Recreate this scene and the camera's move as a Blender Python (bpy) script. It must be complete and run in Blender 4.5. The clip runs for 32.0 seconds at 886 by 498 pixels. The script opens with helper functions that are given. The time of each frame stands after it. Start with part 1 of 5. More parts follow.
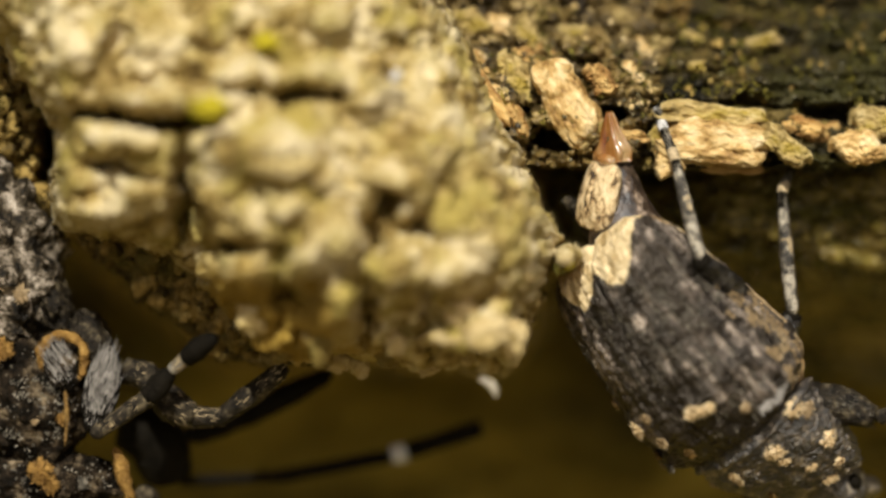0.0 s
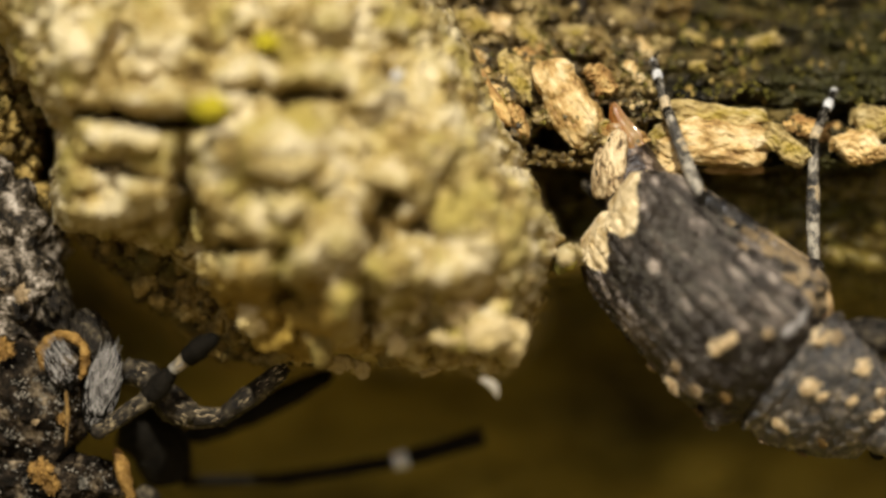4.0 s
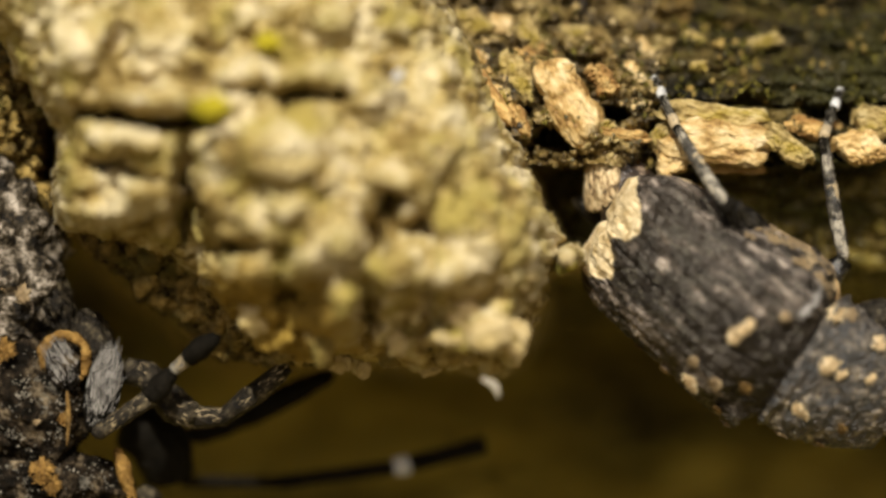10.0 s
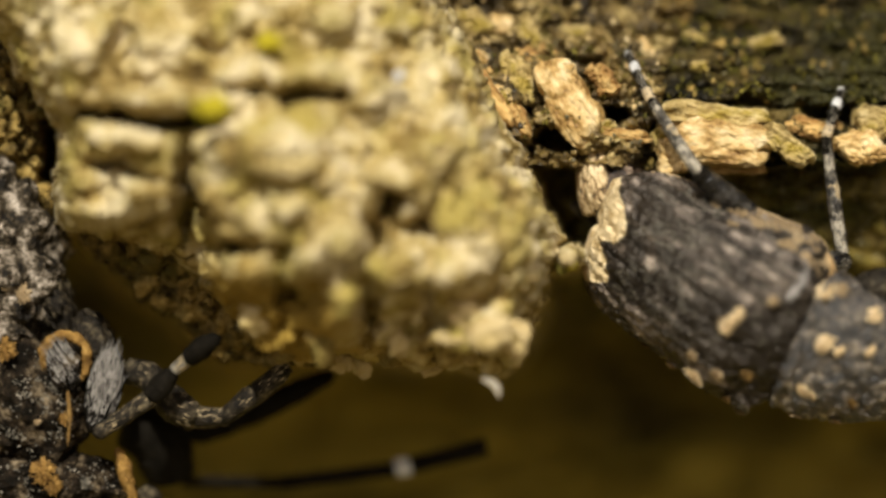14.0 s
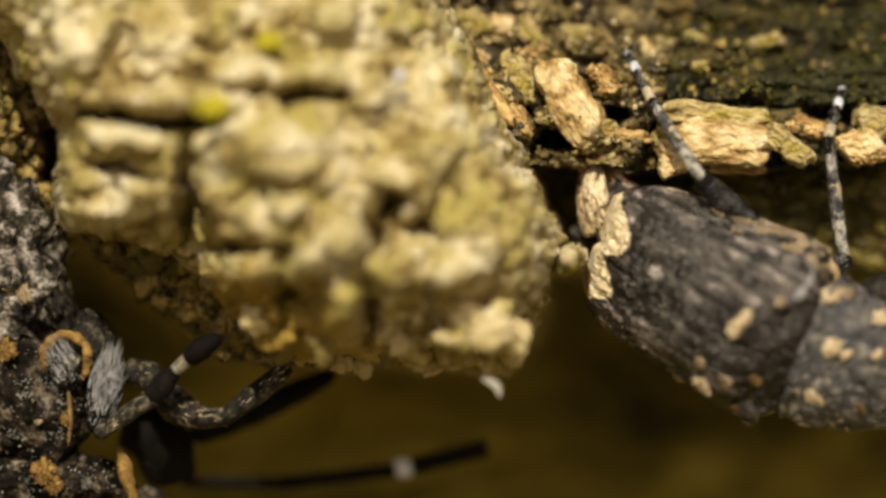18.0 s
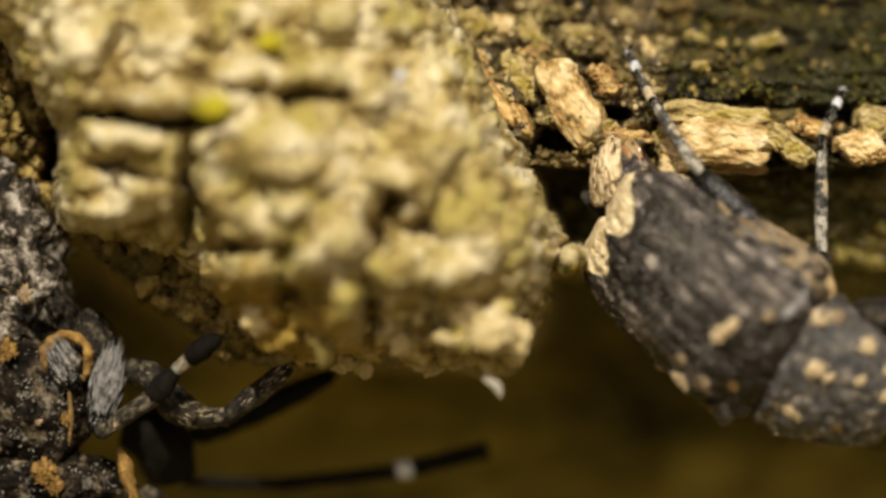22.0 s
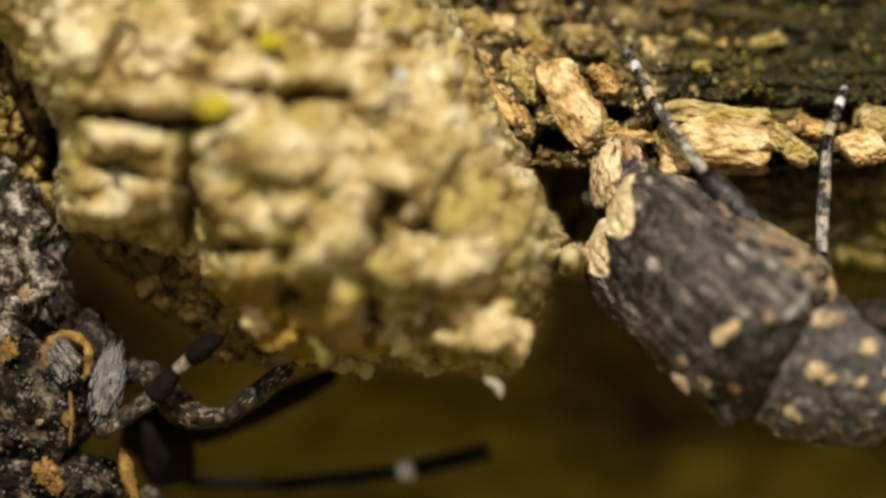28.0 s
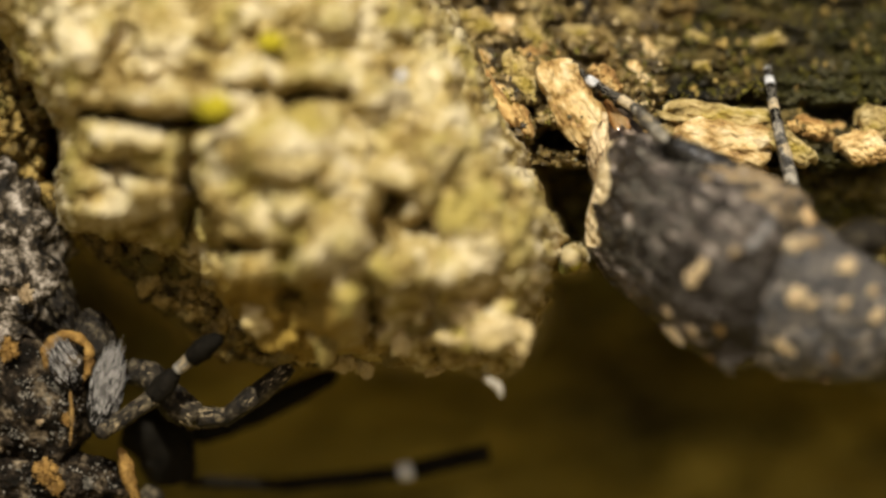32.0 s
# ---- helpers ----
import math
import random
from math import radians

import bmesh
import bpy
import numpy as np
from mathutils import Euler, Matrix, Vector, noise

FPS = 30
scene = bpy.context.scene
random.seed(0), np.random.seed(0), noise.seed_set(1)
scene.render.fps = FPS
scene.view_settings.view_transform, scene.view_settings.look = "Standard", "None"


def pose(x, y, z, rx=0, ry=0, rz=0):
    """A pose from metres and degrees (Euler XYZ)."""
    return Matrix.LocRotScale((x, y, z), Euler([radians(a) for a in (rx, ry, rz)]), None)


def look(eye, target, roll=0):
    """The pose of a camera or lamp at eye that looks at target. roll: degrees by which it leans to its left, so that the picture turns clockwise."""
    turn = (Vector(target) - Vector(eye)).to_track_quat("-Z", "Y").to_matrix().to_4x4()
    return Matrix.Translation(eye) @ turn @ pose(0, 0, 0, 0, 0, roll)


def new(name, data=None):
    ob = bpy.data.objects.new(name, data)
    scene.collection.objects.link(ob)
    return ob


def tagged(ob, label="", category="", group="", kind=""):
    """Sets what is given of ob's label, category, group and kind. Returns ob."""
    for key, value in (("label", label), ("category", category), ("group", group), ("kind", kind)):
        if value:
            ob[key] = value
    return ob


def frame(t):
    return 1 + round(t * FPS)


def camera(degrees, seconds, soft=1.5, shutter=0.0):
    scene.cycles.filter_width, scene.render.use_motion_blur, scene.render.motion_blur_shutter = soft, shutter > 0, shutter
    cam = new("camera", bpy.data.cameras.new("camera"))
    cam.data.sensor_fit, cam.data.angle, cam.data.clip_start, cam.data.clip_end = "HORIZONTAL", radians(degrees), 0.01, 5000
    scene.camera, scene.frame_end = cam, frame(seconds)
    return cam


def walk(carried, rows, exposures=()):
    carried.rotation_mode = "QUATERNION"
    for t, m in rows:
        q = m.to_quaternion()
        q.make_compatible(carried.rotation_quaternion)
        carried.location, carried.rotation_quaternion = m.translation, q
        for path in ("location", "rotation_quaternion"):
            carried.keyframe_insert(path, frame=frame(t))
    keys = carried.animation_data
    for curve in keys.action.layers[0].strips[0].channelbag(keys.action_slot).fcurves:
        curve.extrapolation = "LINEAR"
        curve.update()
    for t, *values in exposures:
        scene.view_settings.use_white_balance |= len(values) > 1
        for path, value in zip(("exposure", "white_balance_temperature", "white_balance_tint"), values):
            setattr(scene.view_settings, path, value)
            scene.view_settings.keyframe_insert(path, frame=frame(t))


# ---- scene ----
MM = 0.001
PITCH = 0.011                      # mm across one unit of the plan at the sharp plane
REACH = 784 * PITCH / math.tan(radians(5.0))   # mm from the lens to the sharp plane

cam = camera(10.0, 32.0, soft=2.8, shutter=0.5)
cam.data.dof.use_dof = True
cam.data.dof.focus_distance = (REACH + 0.2) * MM
cam.data.dof.aperture_fstop = 29.0
walk(cam, [(t, pose(-d * PITCH * MM, -REACH * MM, 0, 90, 0, 0)) for t, d in
           ((0, -3.0), (3, -1.9), (6, -1.0), (9, 0), (13.5, 1.6), (18, 3.0), (25, 4.8), (32, 6.0))],
     exposures=((0, 0.02, 6150, 10), (32, 0.02, 6150, 10)))

# ---- daylight: low warm sun over the lens's shoulder ----
SUN_AZ, SUN_EL = -7.0, 35.0
world = bpy.data.worlds.new("sky")
scene.world = world
world.use_nodes = True
wn = world.node_tree
sky = wn.nodes.new("ShaderNodeTexSky")
sky.sky_type = "NISHITA"
sky.sun_disc = False
sky.dust_density = 4.0
sky.ozone_density = 0.2
sky.air_density = 0.7
sky.sun_elevation = radians(SUN_EL)
sky.sun_rotation = radians(180 + SUN_AZ)
wn.links.new(sky.outputs[0], wn.nodes["Background"].inputs[0])
wn.nodes["Background"].inputs[1].default_value = 0.085
sun = new("sun", bpy.data.lights.new("sun", "SUN"))
sun.data.energy = 5.0
sun.data.angle = radians(0.6)
sun.data.color = (1.0, 0.955, 0.84)
away = Vector((math.sin(radians(SUN_AZ)) * math.cos(radians(SUN_EL)), -math.cos(radians(SUN_AZ)) * math.cos(radians(SUN_EL)), math.sin(radians(SUN_EL))))
sun.matrix_world = look(away, (0, 0, 0))


# ---- number helpers ----
def at(u, v, y=0.0):
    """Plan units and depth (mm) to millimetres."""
    k = PITCH * (1 + y / REACH)
    return ((u - 784) * k, y, (441 - v) * k)


def mix01(a, b, x):
    x = np.clip((x - a) / (b - a), 0, 1)
    return x * x * (3 - 2 * x)


TABLE = np.random.RandomState(7).permutation(512)
GRAD = np.random.RandomState(8).normal(size=(512, 3))
GRAD /= np.linalg.norm(GRAD, axis=1)[:, None]


def lattice(i, j, k):
    return TABLE[(TABLE[(TABLE[i & 511] + j) & 511] + k) & 511]


def grain(x, y, z):
    """Gradient noise, about -1 to 1."""
    x, y, z = np.broadcast_arrays(x, y, z)
    i, j, k = (np.floor(a).astype(int) for a in (x, y, z))
    fx, fy, fz = x - i, y - j, z - k
    s = [f * f * f * (f * (f * 6 - 15) + 10) for f in (fx, fy, fz)]
    out = 0
    for a in (0, 1):
        for b in (0, 1):
            for c in (0, 1):
                g = GRAD[lattice(i + a, j + b, k + c)]
                d = g[..., 0] * (fx - a) + g[..., 1] * (fy - b) + g[..., 2] * (fz - c)
                w = (s[0] if a else 1 - s[0]) * (s[1] if b else 1 - s[1]) * (s[2] if c else 1 - s[2])
                out = out + w * d
    return out * 1.5


def octaves(x, y, z, n=4, gain=0.5):
    total, amp, f = 0, 1.0, 1.0
    for o in range(n):
        total = total + amp * grain(x * f + 17 * o, y * f + 5 * o, z * f + 31 * o)
        amp, f = amp * gain, f * 2.03
    return total


def cells(x, y, seed=0):
    """Distance to the nearest and second nearest of scattered points."""
    i, j = np.floor(x).astype(int), np.floor(y).astype(int)
    f1, f2 = np.full(x.shape, 9.0), np.full(x.shape, 9.0)
    for a in (-1, 0, 1):
        for b in (-1, 0, 1):
            h = lattice(i + a, j + b, i * 0 + seed)
            d = np.hypot(i + a + 0.5 + GRAD[h, 0] * 0.45 - x, j + b + 0.5 + GRAD[h, 1] * 0.45 - y)
            f2 = np.minimum(f2, np.maximum(f1, d))
            f1 = np.minimum(f1, d)
    return f1, f2


def cells3(p, seed=0):
    """Nearest and second nearest distance to scattered points in space."""
    q = np.floor(p).astype(int)
    f1, f2 = np.full(len(p), 9.0), np.full(len(p), 9.0)
    for a in (-1, 0, 1):
        for b in (-1, 0, 1):
            for c in (-1, 0, 1):
                r = q + (a, b, c)
                h = lattice(r[:, 0], r[:, 1], r[:, 2] + seed)
                d = np.linalg.norm(r + 0.5 + GRAD[h] * 0.5 - p, axis=1)
                f2 = np.minimum(f2, np.maximum(f1, d))
                f1 = np.minimum(f1, d)
    return f1, f2


# ---- mesh helpers ----
def mesh_of(verts, faces, smooth=True):
    """A mesh from arrays of millimetres and of quads or triangles."""
    me = bpy.data.meshes.new("mesh")
    me.from_pydata((np.asarray(verts) * MM).tolist(), [], [list(map(int, f)) for f in faces])
    if smooth:
        me.polygons.foreach_set("use_smooth", np.ones(len(me.polygons), bool))
    me.update()
    return me


def quads(rows, cols, wrap=False):
    i, j = np.meshgrid(np.arange(rows - 1), np.arange(cols if wrap else cols - 1), indexing="ij")
    i, j = i.ravel(), j.ravel()
    k = (j + 1) % cols
    return np.stack([i * cols + j, i * cols + k, (i + 1) * cols + k, (i + 1) * cols + j], 1)


def part(name, me, material, parent=None, label="", place=None):
    ob = new(name, me)
    if material and not me.materials:
        me.materials.append(material)
    if parent:
        ob.parent = parent
    if place:
        ob.matrix_basis = place
    if label:
        tagged(ob, label)
    return ob


def spot(p, rx=0, ry=0, rz=0):
    return pose(p[0] * MM, p[1] * MM, p[2] * MM, rx, ry, rz)


def tube(points, radii, sides=14, rough=0.0, seed=0.0):
    """A closed tapering tube along a line of points."""
    p = np.asarray(points, float)
    r = np.asarray(radii, float)
    tang = np.gradient(p, axis=0)
    tang /= np.linalg.norm(tang, axis=1)[:, None] + 1e-9
    ref = np.array([0.13, 0.2, 0.97])
    verts = []
    for q, t, s in zip(p, tang, r):
        a = np.cross(t, ref)
        a /= np.linalg.norm(a) + 1e-9
        b = np.cross(t, a)
        ang = np.linspace(0, 2 * np.pi, sides, endpoint=False)
        ring = q + s * (np.cos(ang)[:, None] * a + np.sin(ang)[:, None] * b)
        verts.append(ring)
    v = np.concatenate(verts)
    if rough:
        n = octaves(v[:, 0] * 6 + seed, v[:, 1] * 6, v[:, 2] * 6, 3)
        c = np.repeat(p, sides, 0)
        v = c + (v - c) * (1 + rough * n)[:, None]
    faces = [tuple(f) for f in quads(len(p), sides, True)]
    n = len(v)
    v = np.concatenate([v, p[:1], p[-1:]])
    faces += [(n, (j + 1) % sides, j) for j in range(sides)]
    base = (len(p) - 1) * sides
    faces += [(n + 1, base + j, base + (j + 1) % sides) for j in range(sides)]
    return v, faces


def pebble(rx, ry, rz, rough=0.25, seed=0.0, freq=1.4, n=18, box=1.0, layers=0.0):
    """A worn lump: a sphere pushed towards a block, with relief."""
    th = np.linspace(0, np.pi, n)
    ph = np.linspace(0, 2 * np.pi, 2 * n, endpoint=False)
    t, p = np.meshgrid(th, ph, indexing="ij")
    d = np.stack([np.sin(t) * np.cos(p), np.sin(t) * np.sin(p), np.cos(t)], -1).reshape(-1, 3)
    s = (np.abs(d) ** (2 * box)).sum(1) ** (-1 / (2 * box))
    d = d * s[:, None]
    m = octaves(d[:, 0] * freq + seed, d[:, 1] * freq, d[:, 2] * freq, 4, 0.55)
    if layers:
        m = m + layers * np.abs(grain(d[:, 0] * 0.9 + seed, d[:, 1] * 1.0, d[:, 2] * 5 + seed))
    v = d * (1 + rough * m)[:, None] * (rx, ry, rz)
    return v, quads(n, 2 * n, True)


# ---- materials ----
def material(name, colours, rough=0.8, scale=1.0, bump=0.5, bump_scale=6.0, spec=0.3, stretch=(1, 1, 1), second=None, random=0.0):
    """Colour noise on two scales and a fine relief; lengths in millimetres."""
    m = bpy.data.materials.new(name)
    m.use_nodes = True
    nt = m.node_tree
    N, L = nt.nodes.new, nt.links.new
    bsdf = nt.nodes["Principled BSDF"]
    co = N("ShaderNodeTexCoord")
    mp = N("ShaderNodeMapping")
    mp.inputs["Scale"].default_value = [1000 * s for s in stretch]
    L(co.outputs["Object"], mp.inputs[0])
    n1 = N("ShaderNodeTexNoise")
    n1.inputs["Scale"].default_value = scale
    n1.inputs["Detail"].default_value = 8
    n1.inputs["Roughness"].default_value = 0.65
    L(mp.outputs[0], n1.inputs["Vector"])
    ramp = N("ShaderNodeValToRGB")
    els = ramp.color_ramp.elements
    for i, (pos, col) in enumerate(colours):
        e = els[i] if i < 2 else els.new(pos)
        e.position, e.color = pos, (*col, 1)
    L(n1.outputs[0], ramp.inputs[0])
    out = ramp.outputs[0]
    if second:
        col, sc, lo, hi = second
        n2 = N("ShaderNodeTexNoise")
        n2.inputs["Scale"].default_value = sc
        n2.inputs["Detail"].default_value = 5
        L(mp.outputs[0], n2.inputs["Vector"])
        rg = N("ShaderNodeMapRange")
        rg.inputs[1].default_value, rg.inputs[2].default_value = lo, hi
        L(n2.outputs[0], rg.inputs[0])
        mx = N("ShaderNodeMix")
        mx.data_type = "RGBA"
        L(rg.outputs[0], mx.inputs[0])
        L(out, mx.inputs[6])
        mx.inputs[7].default_value = (*col, 1)
        out = mx.outputs[2]
    if random:
        oi = N("ShaderNodeObjectInfo")
        hs = N("ShaderNodeHueSaturation")
        rg = N("ShaderNodeMapRange")
        rg.inputs[3].default_value, rg.inputs[4].default_value = 1 - random, 1 + random
        L(oi.outputs["Random"], rg.inputs[0])
        L(rg.outputs[0], hs.inputs["Value"])
        L(out, hs.inputs["Color"])
        out = hs.outputs[0]
    L(out, bsdf.inputs["Base Color"])
    bsdf.inputs["Roughness"].default_value = rough
    bsdf.inputs["Specular IOR Level"].default_value = spec
    n3 = N("ShaderNodeTexNoise")
    n3.inputs["Scale"].default_value = bump_scale
    n3.inputs["Detail"].default_value = 6
    L(mp.outputs[0], n3.inputs["Vector"])
    bp = N("ShaderNodeBump")
    bp.inputs["Strength"].default_value = bump
    bp.inputs["Distance"].default_value = 0.00012
    L(n3.outputs[0], bp.inputs["Height"])
    L(bp.outputs[0], bsdf.inputs["Normal"])
    return m


KNOB = material("pale_bark", ((0.35, (0.09, 0.053, 0.009)), (0.43, (0.25, 0.168, 0.042)), (0.50, (0.41, 0.31, 0.115)), (0.58, (0.57, 0.47, 0.27)), (0.70, (0.52, 0.42, 0.23))),
                0.85, 1.2, 0.9, 5.0, second=((0.32, 0.245, 0.055), 0.9, 0.50, 0.66))


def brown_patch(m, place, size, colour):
    """Mixes a browner colour into one ragged patch of a pale surface; place and size in millimetres."""
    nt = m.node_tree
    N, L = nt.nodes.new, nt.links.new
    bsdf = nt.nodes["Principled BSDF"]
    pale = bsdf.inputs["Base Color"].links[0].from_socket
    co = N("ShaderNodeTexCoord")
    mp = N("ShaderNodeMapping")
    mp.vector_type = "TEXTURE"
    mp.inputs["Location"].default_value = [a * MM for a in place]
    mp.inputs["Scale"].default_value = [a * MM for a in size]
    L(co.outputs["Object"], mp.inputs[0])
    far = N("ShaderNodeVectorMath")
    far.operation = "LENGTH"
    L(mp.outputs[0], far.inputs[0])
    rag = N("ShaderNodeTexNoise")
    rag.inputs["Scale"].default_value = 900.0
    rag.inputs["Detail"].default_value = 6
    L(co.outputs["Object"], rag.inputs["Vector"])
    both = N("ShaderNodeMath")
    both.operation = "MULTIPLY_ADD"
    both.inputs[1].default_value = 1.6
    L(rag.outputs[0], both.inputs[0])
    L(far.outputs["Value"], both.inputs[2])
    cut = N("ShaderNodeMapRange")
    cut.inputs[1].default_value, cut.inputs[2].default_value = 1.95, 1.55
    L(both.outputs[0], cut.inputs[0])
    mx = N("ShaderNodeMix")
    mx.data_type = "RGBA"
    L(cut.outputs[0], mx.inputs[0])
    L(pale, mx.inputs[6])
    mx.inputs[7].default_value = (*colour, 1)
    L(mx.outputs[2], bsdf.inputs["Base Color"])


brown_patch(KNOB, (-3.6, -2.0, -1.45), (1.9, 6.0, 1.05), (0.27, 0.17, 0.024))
CRUST = material("lichen_crust", ((0.32, (0.15, 0.0864, 0.0245)), (0.43, (0.345, 0.2448, 0.091)), (0.53, (0.47, 0.36, 0.17)), (0.66, (0.52, 0.41, 0.23))),
                 0.85, 1.4, 0.8, 6.0, second=((0.32, 0.22, 0.04), 0.75, 0.54, 0.68), random=0.16)
PLATE = material("mossy_bark", ((0.32, (0.0057, 0.00468, 0.00115)), (0.46, (0.018, 0.0125, 0.0025)), (0.55, (0.05, 0.034, 0.006)), (0.65, (0.17, 0.115, 0.03))),
                 0.55, 1.0, 1.0, 6.0, 0.25, stretch=(0.55, 1, 1.5), second=((0.032, 0.028, 0.004), 0.45, 0.45, 0.58))
RIDGE = material("tan_bark", ((0.34, (0.014, 0.00864, 0.0025)), (0.45, (0.065, 0.04104, 0.01)), (0.54, (0.16, 0.105, 0.026)), (0.63, (0.40, 0.295, 0.11)), (0.75, (0.52, 0.41, 0.19))),
                 0.5, 1.4, 0.9, 6.0, 0.4, second=((0.13, 0.075, 0.010), 0.7, 0.52, 0.66))
BROWN = material("brown_bark", ((0.32, (0.02046, 0.012, 0.002)), (0.44, (0.1116, 0.07, 0.012)), (0.55, (0.279, 0.18, 0.04)), (0.68, (0.4464, 0.32, 0.1))),
                 0.7, 1.7, 0.9, 6.0, second=((0.10, 0.075, 0.010), 0.8, 0.5, 0.64))
DAMP = material("damp_bark", ((0.34, (0.022, 0.016, 0.003)), (0.47, (0.10, 0.073, 0.012)), (0.57, (0.25, 0.185, 0.034)), (0.70, (0.52, 0.39, 0.13))),
                0.25, 1.8, 0.9, 6.0, 0.5, stretch=(0.6, 1, 1.5), second=((0.09, 0.075, 0.009), 0.8, 0.5, 0.62))
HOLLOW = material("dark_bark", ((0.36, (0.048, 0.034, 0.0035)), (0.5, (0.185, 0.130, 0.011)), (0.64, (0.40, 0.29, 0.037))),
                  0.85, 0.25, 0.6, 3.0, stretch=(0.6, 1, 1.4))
WOOD = material("split_wood", ((0.34, (0.12, 0.055, 0.010)), (0.44, (0.40, 0.245, 0.075)), (0.53, (0.56, 0.40, 0.17)), (0.65, (0.70, 0.56, 0.32))),
                0.5, 2.0, 1.0, 5.0, stretch=(0.8, 1, 1.6), second=((0.46, 0.27, 0.07), 1.0, 0.62, 0.76), random=0.12)
WEATHERED = material("weathered_wood", ((0.34, (0.08, 0.05, 0.010)), (0.44, (0.28, 0.195, 0.06)), (0.54, (0.43, 0.32, 0.13)), (0.67, (0.60, 0.48, 0.25))),
                     0.65, 2.2, 1.0, 6.0, stretch=(0.8, 1, 1.4), second=((0.28, 0.20, 0.030), 1.4, 0.52, 0.64), random=0.12)
RUSTWOOD = material("rusty_wood", ((0.3, (0.105, 0.0448, 0.011)), (0.45, (0.315, 0.168, 0.044)), (0.58, (0.525, 0.336, 0.11)), (0.7, (0.63, 0.4704, 0.198))),
                    0.75, 1.9, 0.9, 7.0, stretch=(0.7, 1, 2.4), random=0.15)
CRUMBS = material("wood_crumbs", ((0.3, (0.16, 0.09, 0.03)), (0.5, (0.45, 0.32, 0.13)), (0.7, (0.70, 0.56, 0.32))), 0.8, 1.2, 0.6, 9.0)
MOSS = material("moss", ((0.3, (0.04, 0.038, 0.004)), (0.5, (0.13, 0.11, 0.012)), (0.7, (0.28, 0.23, 0.035))), 0.7, 1.5, 0.6, 10.0)
YELLOW = material("yellow_moss", ((0.3, (0.22, 0.18, 0.004)), (0.7, (0.50, 0.40, 0.01))), 0.85, 3.0, 0.8, 10.0)
SHELL = material("scaled_shell", ((0.40, (0.006, 0.0045, 0.003)), (0.48, (0.026, 0.020, 0.0145)), (0.56, (0.125, 0.098, 0.075)), (0.66, (0.46, 0.375, 0.29))),
                 0.38, 3.6, 0.9, 11.0, 0.45, stretch=(0.22, 1, 1), second=((0.016, 0.012, 0.008), 1.3, 0.51, 0.63))
SHELL.node_tree.nodes["Principled BSDF"].inputs["IOR"].default_value = 1.5
SHELL.node_tree.nodes["Principled BSDF"].inputs["Specular Tint"].default_value = (1.0, 0.86, 0.70, 1.0)
CREAM = material("cream_scales", ((0.3, (0.42, 0.27, 0.11)), (0.5, (0.66, 0.49, 0.26)), (0.7, (0.74, 0.60, 0.38))), 0.6, 4.0, 0.8, 16.0)
RUST = material("rusty_scales", ((0.3, (0.035, 0.018, 0.004)), (0.5, (0.16, 0.088, 0.018)), (0.7, (0.32, 0.19, 0.048))), 0.6, 4.0, 0.8, 16.0)
LEGS = material("leg_shell", ((0.40, (0.0108, 0.00882, 0.00624)), (0.48, (0.081, 0.06664, 0.0468)), (0.57, (0.3888, 0.3332, 0.2418))), 0.32, 4.5, 0.7, 18.0, 0.5)
PAPER = material("papery_bark", ((0.3, (0.34, 0.28, 0.18)), (0.7, (0.62, 0.55, 0.42))), 0.7, 5.0, 0.6, 20.0)
BLACK = material("black_shell", ((0.3, (0.004, 0.0032, 0.002)), (0.7, (0.012, 0.0095, 0.006))), 0.75, 4.0, 0.5, 14.0, 0.04)
WHITE = material("white_hair", ((0.3, (0.42, 0.40, 0.36)), (0.7, (0.74, 0.72, 0.68))), 0.6, 5.0, 0.6, 20.0)
SILVER = material("silver_scales", ((0.3, (0.17, 0.15, 0.125)), (0.7, (0.42, 0.38, 0.33))), 0.5, 5.0, 0.6, 20.0)
AMBER = material("amber_skin", ((0.36, (0.16, 0.045, 0.006)), (0.5, (0.32, 0.135, 0.030)), (0.64, (0.46, 0.30, 0.13))), 0.10, 2.2, 0.12, 4.0, 0.9, stretch=(0.3, 0.75, 0.75))
AMBER.node_tree.nodes["Principled BSDF"].inputs["Transmission Weight"].default_value = 0.35
GOLD = material("golden_scales", ((0.3, (0.09, 0.042, 0.006)), (0.5, (0.22, 0.115, 0.020)), (0.7, (0.36, 0.21, 0.05))), 0.6, 4.0, 0.8, 16.0)
MOTTLED = material("mottled_shell", ((0.42, (0.0081, 0.005805, 0.003016)), (0.50, (0.0486, 0.0351, 0.0181)), (0.57, (0.2268, 0.185, 0.135)), (0.68, (0.5508, 0.47, 0.37))), 0.55, 2.8, 0.9, 12.0, 0.2)
GREY = material("grey_hair", ((0.3, (0.0216, 0.01764, 0.01248)), (0.5, (0.108, 0.0931, 0.0663)), (0.7, (0.3024, 0.2597, 0.195))), 0.5, 5.0, 0.7, 18.0)
LITTER = material("leaf_litter", ((0.3, (0.07, 0.052, 0.018)), (0.5, (0.17, 0.13, 0.045)), (0.7, (0.28, 0.22, 0.08))), 0.9, 0.02, 0.6, 0.1)


# ---- ground and fallen log ----
def ground():
    n = 80
    a = np.sign(np.linspace(-1, 1, n)) * np.abs(np.linspace(-1, 1, n)) ** 4 * 900000
    x, y = np.meshgrid(a, a, indexing="ij")
    z = -150 + 6 * octaves(x / 60, y / 60, 0 * x, 3)
    tagged(part("ground", mesh_of(np.stack([x, y, z], -1).reshape(-1, 3), quads(n, n)), LITTER), "brown leaf litter under the fallen log", "ground", kind="structure")


